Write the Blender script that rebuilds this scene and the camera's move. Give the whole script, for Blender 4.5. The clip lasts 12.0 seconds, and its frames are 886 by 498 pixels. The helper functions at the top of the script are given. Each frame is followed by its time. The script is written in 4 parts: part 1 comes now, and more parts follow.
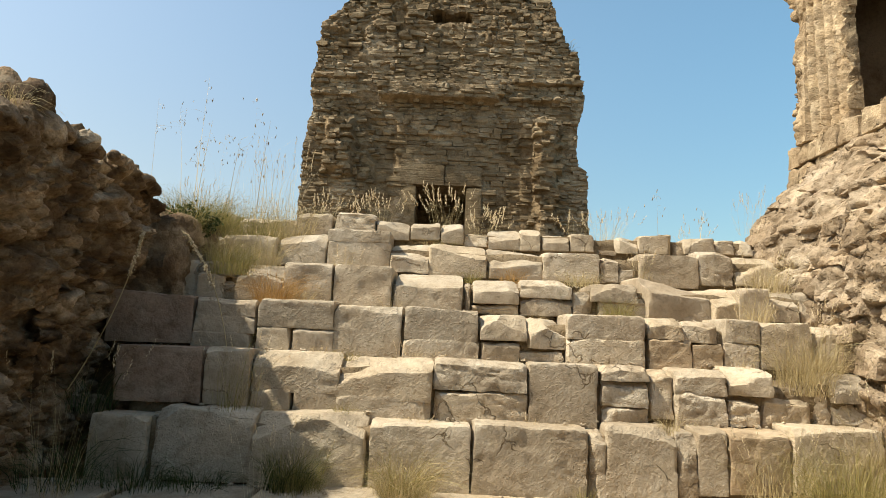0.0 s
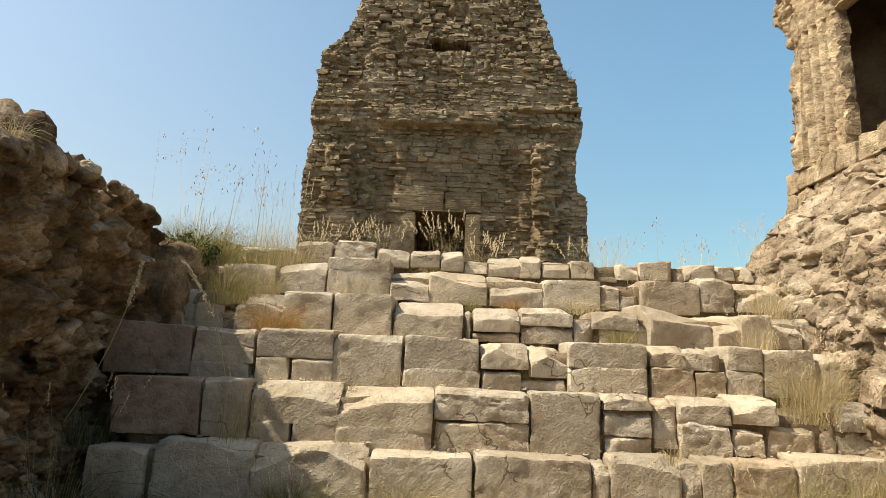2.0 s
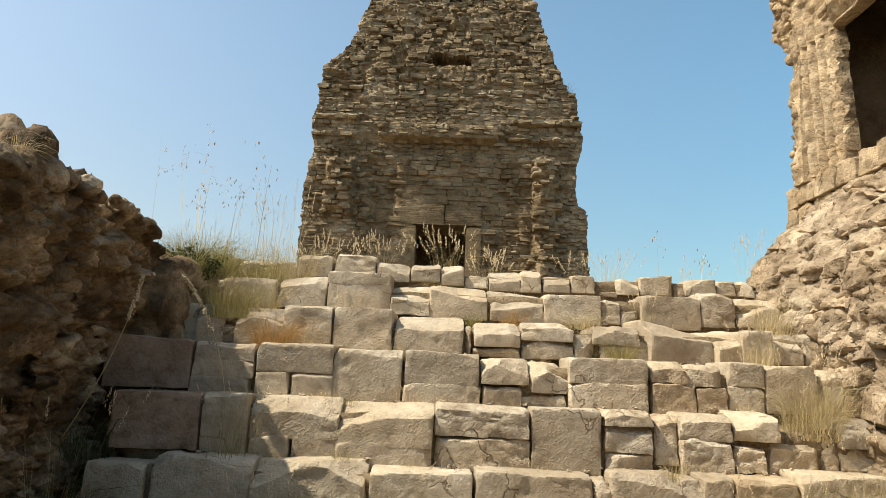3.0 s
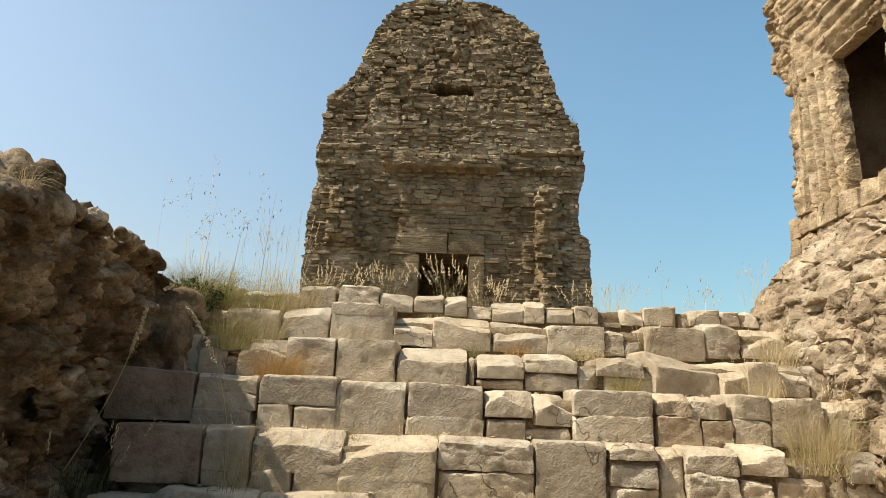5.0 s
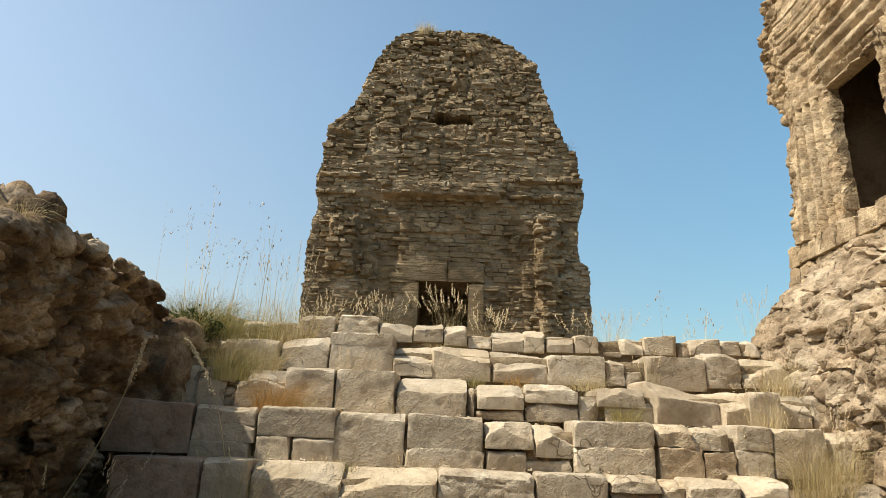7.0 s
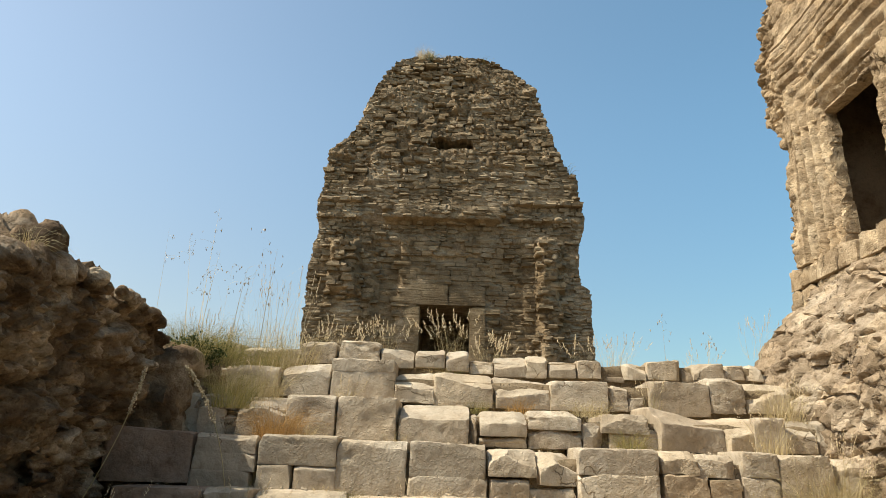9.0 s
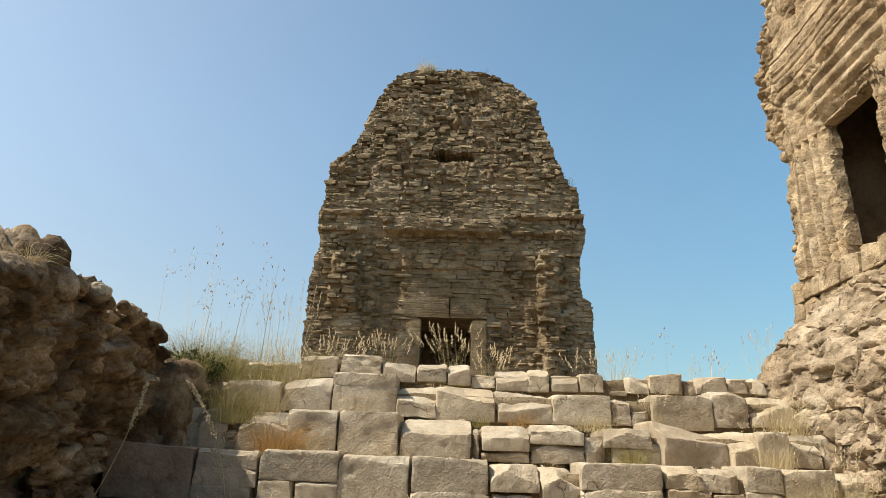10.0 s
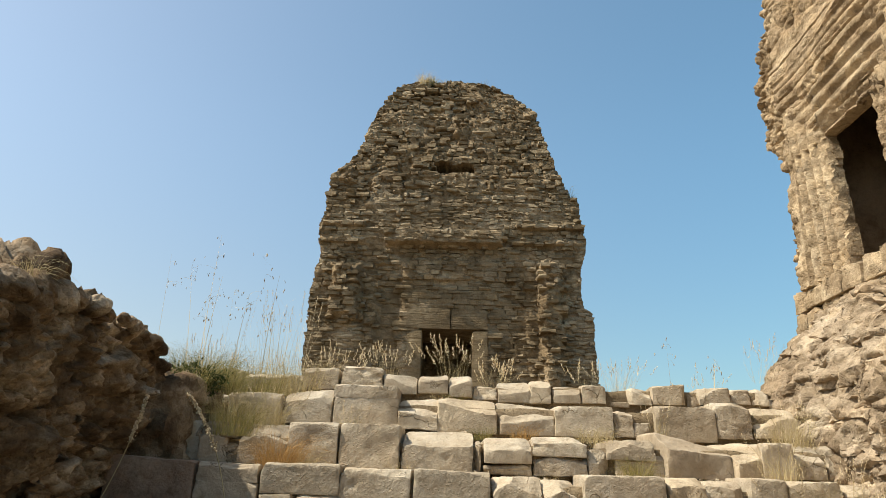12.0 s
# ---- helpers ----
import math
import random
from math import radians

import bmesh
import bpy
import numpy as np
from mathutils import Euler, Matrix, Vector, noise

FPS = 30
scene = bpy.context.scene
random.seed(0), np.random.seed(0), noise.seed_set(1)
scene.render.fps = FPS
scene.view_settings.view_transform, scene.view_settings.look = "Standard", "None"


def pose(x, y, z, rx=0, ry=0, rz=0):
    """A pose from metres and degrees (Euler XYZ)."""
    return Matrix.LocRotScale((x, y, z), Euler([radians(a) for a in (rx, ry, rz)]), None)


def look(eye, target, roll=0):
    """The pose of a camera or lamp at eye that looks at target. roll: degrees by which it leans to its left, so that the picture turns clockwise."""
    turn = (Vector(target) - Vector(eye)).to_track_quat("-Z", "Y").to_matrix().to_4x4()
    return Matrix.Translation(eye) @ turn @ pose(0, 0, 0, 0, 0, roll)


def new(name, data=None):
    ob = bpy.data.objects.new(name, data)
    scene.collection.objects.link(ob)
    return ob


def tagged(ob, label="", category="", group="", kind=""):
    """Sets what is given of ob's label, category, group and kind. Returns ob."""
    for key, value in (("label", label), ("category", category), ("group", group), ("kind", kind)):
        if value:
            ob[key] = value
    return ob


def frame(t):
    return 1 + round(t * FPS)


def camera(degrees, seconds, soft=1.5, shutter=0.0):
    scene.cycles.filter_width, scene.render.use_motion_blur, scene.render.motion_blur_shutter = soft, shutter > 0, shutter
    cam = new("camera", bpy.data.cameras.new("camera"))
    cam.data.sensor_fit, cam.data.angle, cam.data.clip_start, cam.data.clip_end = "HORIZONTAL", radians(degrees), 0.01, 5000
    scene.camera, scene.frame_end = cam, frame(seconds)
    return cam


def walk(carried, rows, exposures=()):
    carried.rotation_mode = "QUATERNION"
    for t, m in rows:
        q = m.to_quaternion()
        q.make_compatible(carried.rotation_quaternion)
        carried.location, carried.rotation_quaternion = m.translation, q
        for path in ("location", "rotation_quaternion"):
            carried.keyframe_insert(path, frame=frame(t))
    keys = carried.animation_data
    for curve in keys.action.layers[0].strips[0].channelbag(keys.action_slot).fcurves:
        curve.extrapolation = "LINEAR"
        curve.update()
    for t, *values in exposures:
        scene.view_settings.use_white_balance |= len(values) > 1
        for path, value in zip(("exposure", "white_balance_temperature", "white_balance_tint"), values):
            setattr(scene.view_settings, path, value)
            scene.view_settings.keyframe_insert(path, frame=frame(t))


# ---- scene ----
cam = camera(66.15, 12.0, soft=0.8)
CAM_ROWS = [
    (0, pose(0.000, 0.000, 1.500, 97.50, -2.40, 0.00)),
    (0.5, pose(-0.002, 0.004, 1.505, 98.03, -2.12, 0.16)),
    (1, pose(-0.000, 0.008, 1.513, 98.47, -2.03, 0.15)),
    (1.5, pose(-0.001, 0.009, 1.520, 99.21, -2.02, 0.06)),
    (2, pose(-0.003, 0.010, 1.524, 99.63, -2.13, 0.02)),
    (2.5, pose(-0.008, 0.009, 1.532, 100.17, -2.24, -0.01)),
    (3, pose(-0.007, 0.008, 1.539, 100.71, -2.27, 0.01)),
    (5, pose(-0.009, -0.011, 1.568, 103.01, -2.28, 0.27)),
    (5.5, pose(-0.012, -0.015, 1.573, 103.52, -2.31, 0.31)),
    (6, pose(-0.013, -0.022, 1.584, 104.16, -2.28, 0.46)),
    (6.5, pose(-0.011, -0.026, 1.591, 104.72, -2.28, 0.39)),
    (7, pose(-0.008, -0.025, 1.591, 105.28, -2.16, 0.27)),
    (9, pose(-0.015, -0.031, 1.615, 107.19, -1.93, 0.40)),
    (9.5, pose(-0.021, -0.034, 1.621, 107.65, -1.82, 0.51)),
    (10, pose(-0.021, -0.035, 1.628, 108.21, -1.84, 0.51)),
    (10.5, pose(-0.016, -0.033, 1.631, 108.44, -1.67, 0.63)),
    (11, pose(-0.020, -0.032, 1.631, 108.58, -1.55, 0.64)),
    (11.5, pose(-0.020, -0.028, 1.636, 108.78, -1.46, 0.61)),
    (12, pose(-0.027, -0.025, 1.634, 109.12, -1.67, 0.61)),
]
walk(cam, CAM_ROWS, [(0.0, 0.54, 6850, 6), (5.0, 0.5, 6800, 6), (12.0, 0.42, 6650, 6)])

# ---- light ----
SUN_TO = Vector((-0.61, -0.125, 0.80)).normalized()
world = bpy.data.worlds.new("sky_world")
scene.world = world
world.use_nodes = True
wn = world.node_tree
wn.nodes.clear()
sky = wn.nodes.new("ShaderNodeTexSky")
sky.sky_type = "NISHITA"
sky.sun_disc = False
sky.sun_elevation = math.asin(SUN_TO.z)
sky.sun_rotation = math.atan2(SUN_TO.x, SUN_TO.y)
sky.altitude = 300.0
sky.air_density, sky.dust_density, sky.ozone_density = 1.0, 1.8, 1.4
back = wn.nodes.new("ShaderNodeBackground")
back.inputs["Strength"].default_value = 0.15
wout = wn.nodes.new("ShaderNodeOutputWorld")
# summer haze: whiter towards the sun's side, clearer blue away from it, a little duller at the horizon
way = wn.nodes.new("ShaderNodeTexCoord")
axes = wn.nodes.new("ShaderNodeSeparateXYZ")
wn.links.new(way.outputs["Generated"], axes.inputs[0])


def sky_ramp(source, low, high, first, last):
    span = wn.nodes.new("ShaderNodeMapRange")
    span.inputs["From Min"].default_value, span.inputs["From Max"].default_value = low, high
    span.interpolation_type = "SMOOTHSTEP"
    wn.links.new(source, span.inputs["Value"])
    blend = wn.nodes.new("ShaderNodeMix")
    blend.data_type = "RGBA"
    blend.inputs[6].default_value, blend.inputs[7].default_value = (*first, 1), (*last, 1)
    wn.links.new(span.outputs[0], blend.inputs[0])
    return blend.outputs[2]


def sky_times(a, c):
    t = wn.nodes.new("ShaderNodeMix")
    t.data_type, t.blend_type = "RGBA", "MULTIPLY"
    t.inputs[0].default_value = 1.0
    wn.links.new(a, t.inputs[6])
    wn.links.new(c, t.inputs[7])
    return t.outputs[2]


tinted = sky_times(sky.outputs[0], sky_ramp(axes.outputs["X"], -0.6, 0.6, (1.19, 1.13, 1.0), (0.85, 1.10, 1.05)))
tinted = sky_times(tinted, sky_ramp(axes.outputs["Z"], 0.0, 0.5, (0.74, 0.68, 0.66), (1.0, 1.0, 1.0)))
wn.links.new(tinted, back.inputs["Color"])
wn.links.new(back.outputs[0], wout.inputs["Surface"])

sun_data = bpy.data.lights.new("sun", "SUN")
sun_data.energy, sun_data.angle, sun_data.color = 4.5, radians(0.6), (1.0, 0.93, 0.82)
sun = new("sun", sun_data)
sun.matrix_world = look((0, 0, 40), tuple(Vector((0, 0, 40)) - SUN_TO))


# ---- materials ----
def stone(name, dark, mid, light, scale=1.0, bump=0.5, pits=0.3, vary=0.25, rough=0.92, island=False, pecked=0.0, strata=0.0, grainy=0.7, cracks=0.0, spotty=0.8, stones=None):
    """Weathered stone: colour at two scales, change from piece to piece, grain, pits, pecked tooling and layers."""
    m = bpy.data.materials.new(name)
    m.use_nodes = True
    nt = m.node_tree
    n, ln = nt.nodes, nt.links
    bsdf = n["Principled BSDF"]
    bsdf.inputs["Roughness"].default_value = rough
    bsdf.inputs["Specular IOR Level"].default_value = 0.2
    geo = n.new("ShaderNodeNewGeometry")
    info = n.new("ShaderNodeObjectInfo")
    coord = geo.outputs["Position"]

    def noise_tex(s, detail=6.0, r=0.6, dist=0.0):
        t = n.new("ShaderNodeTexNoise")
        t.inputs["Scale"].default_value = s
        t.inputs["Detail"].default_value = detail
        t.inputs["Roughness"].default_value = r
        t.inputs["Distortion"].default_value = dist
        ln.new(coord, t.inputs["Vector"])
        return t.outputs["Fac"]

    def ramp(src, stops):
        t = n.new("ShaderNodeValToRGB")
        els = t.color_ramp.elements
        while len(els) < len(stops):
            els.new(0.5)
        for e, (p, c) in zip(els, stops):
            e.position, e.color = p, (*c, 1) if len(c) == 3 else c
        ln.new(src, t.inputs["Fac"])
        return t.outputs["Color"]

    def math_node(op, a, b):
        t = n.new("ShaderNodeMath")
        t.operation = op
        for i, v in enumerate((a, b)):
            if isinstance(v, (int, float)):
                t.inputs[i].default_value = v
            else:
                ln.new(v, t.inputs[i])
        return t.outputs[0]

    def mix(mode, fac, a, b):
        t = n.new("ShaderNodeMix")
        t.data_type, t.blend_type = "RGBA", mode
        for key, v in ((0, fac), (6, a), (7, b)):
            if isinstance(v, (int, float)):
                t.inputs[key].default_value = v
            elif isinstance(v, tuple):
                t.inputs[key].default_value = (*v, 1)
            else:
                ln.new(v, t.inputs[key])
        return t.outputs[2]

    big = noise_tex(1.7 * scale, 5, 0.6, 0.4)
    fine = noise_tex(38 * scale, 5, 0.65)
    middle = noise_tex(9 * scale, 6, 0.62, 0.3)
    col = ramp(big, [(0.3, dark), (0.5, mid), (0.7, light)])
    spots = ramp(middle, [(0.32, (0.62, 0.58, 0.52)), (0.5, (1, 1, 1)), (0.72, (1.12, 1.1, 1.06))])
    col = mix("MULTIPLY", spotty, col, spots)
    grain = ramp(fine, [(0.3, (0.72, 0.7, 0.66)), (0.55, (1, 1, 1)), (0.75, (1.15, 1.14, 1.12))])
    col = mix("MULTIPLY", grainy, col, grain)
    rnd = geo.outputs["Random Per Island"] if island else info.outputs["Random"]
    piece = ramp(rnd, [(0.0, (1 - vary, 1 - vary * 1.05, 1 - vary * 1.15)), (0.5, (1, 1, 1)), (1.0, (1 + vary * 0.6, 1 + vary * 0.55, 1 + vary * 0.4))])
    col = mix("MULTIPLY", 1.0, col, piece)
    if stones:
        mp = n.new("ShaderNodeMapping")
        mp.inputs["Scale"].default_value = stones
        ln.new(coord, mp.inputs["Vector"])
        vs = n.new("ShaderNodeTexVoronoi")
        vs.inputs["Scale"].default_value = 1.0
        ln.new(mp.outputs[0], vs.inputs["Vector"])
        sep = n.new("ShaderNodeSeparateColor")
        ln.new(vs.outputs["Color"], sep.inputs[0])
        tone = ramp(sep.outputs[0], [(0.0, (0.62, 0.58, 0.52)), (0.5, (1, 1, 1)), (1.0, (1.35, 1.33, 1.28))])
        col = mix("MULTIPLY", 0.75, col, tone)
    ln.new(col, bsdf.inputs["Base Color"])
    # relief
    h = math_node("MULTIPLY", fine, 0.35)
    h = math_node("ADD", h, math_node("MULTIPLY", middle, 1.0))
    if pits:
        v = n.new("ShaderNodeTexVoronoi")
        v.inputs["Scale"].default_value = 30 * scale
        warp = n.new("ShaderNodeVectorMath")
        warp.operation = "ADD"
        ln.new(coord, warp.inputs[0])
        nz = n.new("ShaderNodeTexNoise")
        nz.inputs["Scale"].default_value = 12 * scale
        sc = n.new("ShaderNodeVectorMath")
        sc.operation = "SCALE"
        sc.inputs["Scale"].default_value = 0.06 / scale
        ln.new(coord, nz.inputs["Vector"])
        ln.new(nz.outputs["Color"], sc.inputs[0])
        ln.new(sc.outputs[0], warp.inputs[1])
        ln.new(warp.outputs[0], v.inputs["Vector"])
        pit = ramp(v.outputs["Distance"], [(0.0, (0, 0, 0)), (0.35, (1, 1, 1))])
        h = math_node("ADD", h, math_node("MULTIPLY", pit, pits))
    if pecked:
        peck = n.new("ShaderNodeTexVoronoi")
        peck.inputs["Scale"].default_value = 44 * scale
        shift = n.new("ShaderNodeTexNoise")
        shift.inputs["Scale"].default_value = 30 * scale
        shift.inputs["Detail"].default_value = 3
        small = n.new("ShaderNodeVectorMath")
        small.operation = "SCALE"
        small.inputs["Scale"].default_value = 0.035 / scale
        moved = n.new("ShaderNodeVectorMath")
        moved.operation = "ADD"
        ln.new(coord, shift.inputs["Vector"])
        ln.new(shift.outputs["Color"], small.inputs[0])
        ln.new(coord, moved.inputs[0])
        ln.new(small.outputs[0], moved.inputs[1])
        ln.new(moved.outputs[0], peck.inputs["Vector"])
        some_pecks = n.new("ShaderNodeSeparateColor")
        ln.new(peck.outputs["Color"], some_pecks.inputs[0])
        band = ramp(peck.outputs["Distance"], [(0.05, (1, 1, 1)), (0.45, (0, 0, 0))])
        band = math_node("MULTIPLY", band, some_pecks.outputs[0])
        where = ramp(noise_tex(1.6, 3, 0.55), [(0.40, (0.25, 0.25, 0.25)), (0.56, (1, 1, 1))])
        band = math_node("MULTIPLY", band, where)
        h = math_node("ADD", h, math_node("MULTIPLY", band, pecked))
    if strata:
        mp = n.new("ShaderNodeMapping")
        mp.inputs["Scale"].default_value = (1.2, 1.2, 16)
        ln.new(coord, mp.inputs["Vector"])
        t = n.new("ShaderNodeTexNoise")
        t.inputs["Scale"].default_value = 1.3
        t.inputs["Detail"].default_value = 5
        ln.new(mp.outputs[0], t.inputs["Vector"])
        h = math_node("ADD", h, math_node("MULTIPLY", t.outputs["Fac"], strata))
    if cracks:
        v = n.new("ShaderNodeTexVoronoi")
        v.feature = "DISTANCE_TO_EDGE"
        v.inputs["Scale"].default_value = 2.6 * scale
        nz = n.new("ShaderNodeTexNoise")
        nz.inputs["Scale"].default_value = 5 * scale
        nz.inputs["Detail"].default_value = 6
        sc = n.new("ShaderNodeVectorMath")
        sc.operation = "SCALE"
        sc.inputs["Scale"].default_value = 0.35 / scale
        add = n.new("ShaderNodeVectorMath")
        add.operation = "ADD"
        ln.new(coord, nz.inputs["Vector"])
        ln.new(nz.outputs["Color"], sc.inputs[0])
        ln.new(coord, add.inputs[0])
        ln.new(sc.outputs[0], add.inputs[1])
        ln.new(add.outputs[0], v.inputs["Vector"])
        line = ramp(v.outputs["Distance"], [(0.0, (1, 1, 1)), (0.018, (0, 0, 0))])
        some = ramp(noise_tex(1.9, 2, 0.5), [(0.585, (0, 0, 0)), (0.62, (1, 1, 1))])
        line = math_node("MULTIPLY", line, some)
        col = mix("MULTIPLY", line, col, (0.55, 0.49, 0.42))
        ln.new(col, bsdf.inputs["Base Color"])
        h = math_node("SUBTRACT", h, math_node("MULTIPLY", line, cracks))
    b = n.new("ShaderNodeBump")
    b.inputs["Strength"].default_value = bump
    b.inputs["Distance"].default_value = 0.03 / scale
    ln.new(h, b.inputs["Height"])
    ln.new(b.outputs[0], bsdf.inputs["Normal"])
    return m


def leafy(name, low, high, rough=0.7, through_light=0.25):
    """Grass or leaves: colour changes from blade to blade, some light passes through."""
    m = bpy.data.materials.new(name)
    m.use_nodes = True
    nt = m.node_tree
    n, ln = nt.nodes, nt.links
    bsdf = n["Principled BSDF"]
    geo = n.new("ShaderNodeNewGeometry")
    r = n.new("ShaderNodeValToRGB")
    r.color_ramp.elements[0].color = (*low, 1)
    r.color_ramp.elements[1].color = (*high, 1)
    ln.new(geo.outputs["Random Per Island"], r.inputs["Fac"])
    ln.new(r.outputs[0], bsdf.inputs["Base Color"])
    bsdf.inputs["Roughness"].default_value = rough
    bsdf.inputs["Specular IOR Level"].default_value = 0.2
    tr = n.new("ShaderNodeBsdfTranslucent")
    ln.new(r.outputs[0], tr.inputs["Color"])
    mx = n.new("ShaderNodeMixShader")
    mx.inputs[0].default_value = through_light
    ln.new(bsdf.outputs[0], mx.inputs[1])
    ln.new(tr.outputs[0], mx.inputs[2])
    ln.new(mx.outputs[0], n["Material Output"].inputs["Surface"])
    return m


LIMESTONE = stone("pale_limestone", (0.395, 0.312, 0.214), (0.475, 0.393, 0.287), (0.585, 0.507, 0.395), 1.15, 0.8, 0.05, 0.2, pecked=0.5, grainy=0.5, cracks=0.9, spotty=0.55)
SMOOTH = stone("smooth_limestone", (0.37, 0.292, 0.2), (0.45, 0.367, 0.267), (0.56, 0.482, 0.372), 1.0, 0.55, 0.05, 0.16, pecked=0.12, grainy=0.45, cracks=0.9, spotty=0.6)
WEATHERED = stone("weathered_limestone", (0.34, 0.263, 0.177), (0.47, 0.387, 0.282), (0.62, 0.542, 0.425), 1.3, 0.9, 0.25, 0.2, pecked=0.3, grainy=0.55, cracks=1.2, spotty=0.9)
TAN = stone("tan_limestone", (0.36, 0.265, 0.165), (0.44, 0.34, 0.225), (0.53, 0.435, 0.31), 1.1, 0.7, 0.1, 0.14, pecked=0.25, grainy=0.35, cracks=0.9)
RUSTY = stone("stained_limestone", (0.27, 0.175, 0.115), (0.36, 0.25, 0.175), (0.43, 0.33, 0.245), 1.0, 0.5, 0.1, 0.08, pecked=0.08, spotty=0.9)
TOWER_STONE = stone("brown_masonry", (0.168, 0.124, 0.072), (0.272, 0.209, 0.132), (0.415, 0.34, 0.238), 0.6, 1.0, 0.4, 0.34, island=True, strata=0.9)
TOWER_FACE = stone("eroded_brown_masonry", (0.15, 0.107, 0.06), (0.25, 0.185, 0.112), (0.39, 0.31, 0.21), 0.6, 1.0, 0.5, 0.0, strata=0.9, stones=(3.2, 3.2, 7.5))
TOWER_BLOCK = stone("brown_masonry_block", (0.13, 0.094, 0.053), (0.205, 0.152, 0.09), (0.31, 0.245, 0.16), 0.6, 1.0, 0.4, 0.26, strata=0.9)
LEFT_ROCK = stone("brown_conglomerate", (0.10, 0.064, 0.036), (0.23, 0.158, 0.094), (0.50, 0.405, 0.295), 1.7, 1.3, 0.3, 0.0, grainy=1.0, spotty=1.0, stones=(6.5, 6.5, 8.0))
RIGHT_ROCK = stone("tan_weathered_stone", (0.24, 0.17, 0.10), (0.345, 0.258, 0.163), (0.47, 0.375, 0.255), 0.9, 1.1, 0.3, 0.1, strata=0.35, cracks=0.8, stones=(5.0, 5.0, 7.5))
PODIUM_ROCK = stone("pale_tan_rubble", (0.255, 0.188, 0.122), (0.355, 0.275, 0.19), (0.50, 0.415, 0.31), 1.0, 1.1, 0.4, 0.1, strata=0.2, cracks=0.8, grainy=0.9, stones=(5.0, 5.0, 7.5))
# right wall's stone at about 0.6: the chamber's shade is in the colour
SHADED_STONE = stone("shaded_chamber_stone", (0.14, 0.10, 0.06), (0.21, 0.15, 0.095), (0.28, 0.21, 0.14), 0.8, 0.6, 0.3, 0.2)
SOIL = stone("dry_soil", (0.16, 0.117, 0.068), (0.23, 0.172, 0.105), (0.31, 0.24, 0.155), 1.5, 0.9, 0.8, 0.0)
DRY = leafy("dry_grass", (0.36, 0.28, 0.13), (0.60, 0.49, 0.28))
PALE = leafy("pale_grass", (0.55, 0.45, 0.28), (0.72, 0.62, 0.42))
OLIVE = leafy("olive_grass", (0.16, 0.15, 0.045), (0.42, 0.34, 0.13))
ORANGE = leafy("rusty_grass", (0.30, 0.17, 0.05), (0.56, 0.35, 0.14))
GREEN = leafy("green_leaves", (0.03, 0.045, 0.014), (0.09, 0.11, 0.032))
HUSK = leafy("oat_husks", (0.30, 0.22, 0.13), (0.58, 0.47, 0.31))
SEED = leafy("seed_heads", (0.55, 0.43, 0.25), (0.78, 0.66, 0.46))


# ---- mesh tools ----
def lattice(seed):
    return np.random.RandomState(seed).rand(32, 32, 32)


LATTICES = [lattice(s) for s in range(4)]


def vnoise(p, k=0):
    """Smooth value noise of points p (n x 3), 0 to 1."""
    g = LATTICES[k % 4]
    i = np.floor(p).astype(int)
    w = p - i
    w = w * w * (3 - 2 * w)
    out = np.zeros(len(p))
    for dx in (0, 1):
        for dy in (0, 1):
            for dz in (0, 1):
                c = g[(i[:, 0] + dx) % 32, (i[:, 1] + dy) % 32, (i[:, 2] + dz) % 32]
                out += c * np.abs(1 - dx - w[:, 0]) * np.abs(1 - dy - w[:, 1]) * np.abs(1 - dz - w[:, 2])
    return out


def fbm(p, octaves=4, k=0, gain=0.5):
    """Layered noise, about -1 to 1."""
    total, amp, size = np.zeros(len(p)), 1.0, 0.0
    for o in range(octaves):
        total += amp * (vnoise(p * 2.03 ** o + 11.3 * o, k + o) * 2 - 1)
        size += amp
        amp *= gain
    return total / size * 1.5


def cells(p, k=0):
    """Distance to the nearest and second nearest of scattered points, and the nearest one's own random number."""
    i = np.floor(p).astype(int)
    a = np.full(len(p), 9.0)
    b = np.full(len(p), 9.0)
    own = np.zeros(len(p))
    for dx in (-1, 0, 1):
        for dy in (-1, 0, 1):
            for dz in (-1, 0, 1):
                j = i + (dx, dy, dz)
                m = (j[:, 0] % 32, j[:, 1] % 32, j[:, 2] % 32)
                q = j + np.stack([LATTICES[(k + c) % 4][m] for c in range(3)], 1)
                d = np.sqrt(((q - p) ** 2).sum(1))
                b = np.where(d < a, a, np.minimum(b, d))
                own = np.where(d < a, LATTICES[(k + 3) % 4][m], own)
                a = np.minimum(a, d)
    return a, b, own


def domes(p, k=0, edge=0.13):
    """Stones packed together: each rises to its own height, with a crevice round it (0 to 1)."""
    a, b, own = cells(p, k)
    return (0.35 + 0.65 * own) * (1 - np.exp(-np.clip(b - a, 0, 1) / edge))


def cobbles(p, k=0):
    """Rounded stones set in mortar: each bulges to its own height."""
    a, b, own = cells(p, k)
    return (0.35 + 0.65 * own) * np.sqrt(np.clip(1 - (a / 0.8) ** 2, 0, 1)) * np.clip((b - a) / 0.16, 0, 1) ** 0.5


def pocks(p, k=0, share=0.6):
    """Small round hollows (0 to 1)."""
    a, b, own = cells(p, k)
    return np.exp(-(a / 0.27) ** 2) * (own > share)


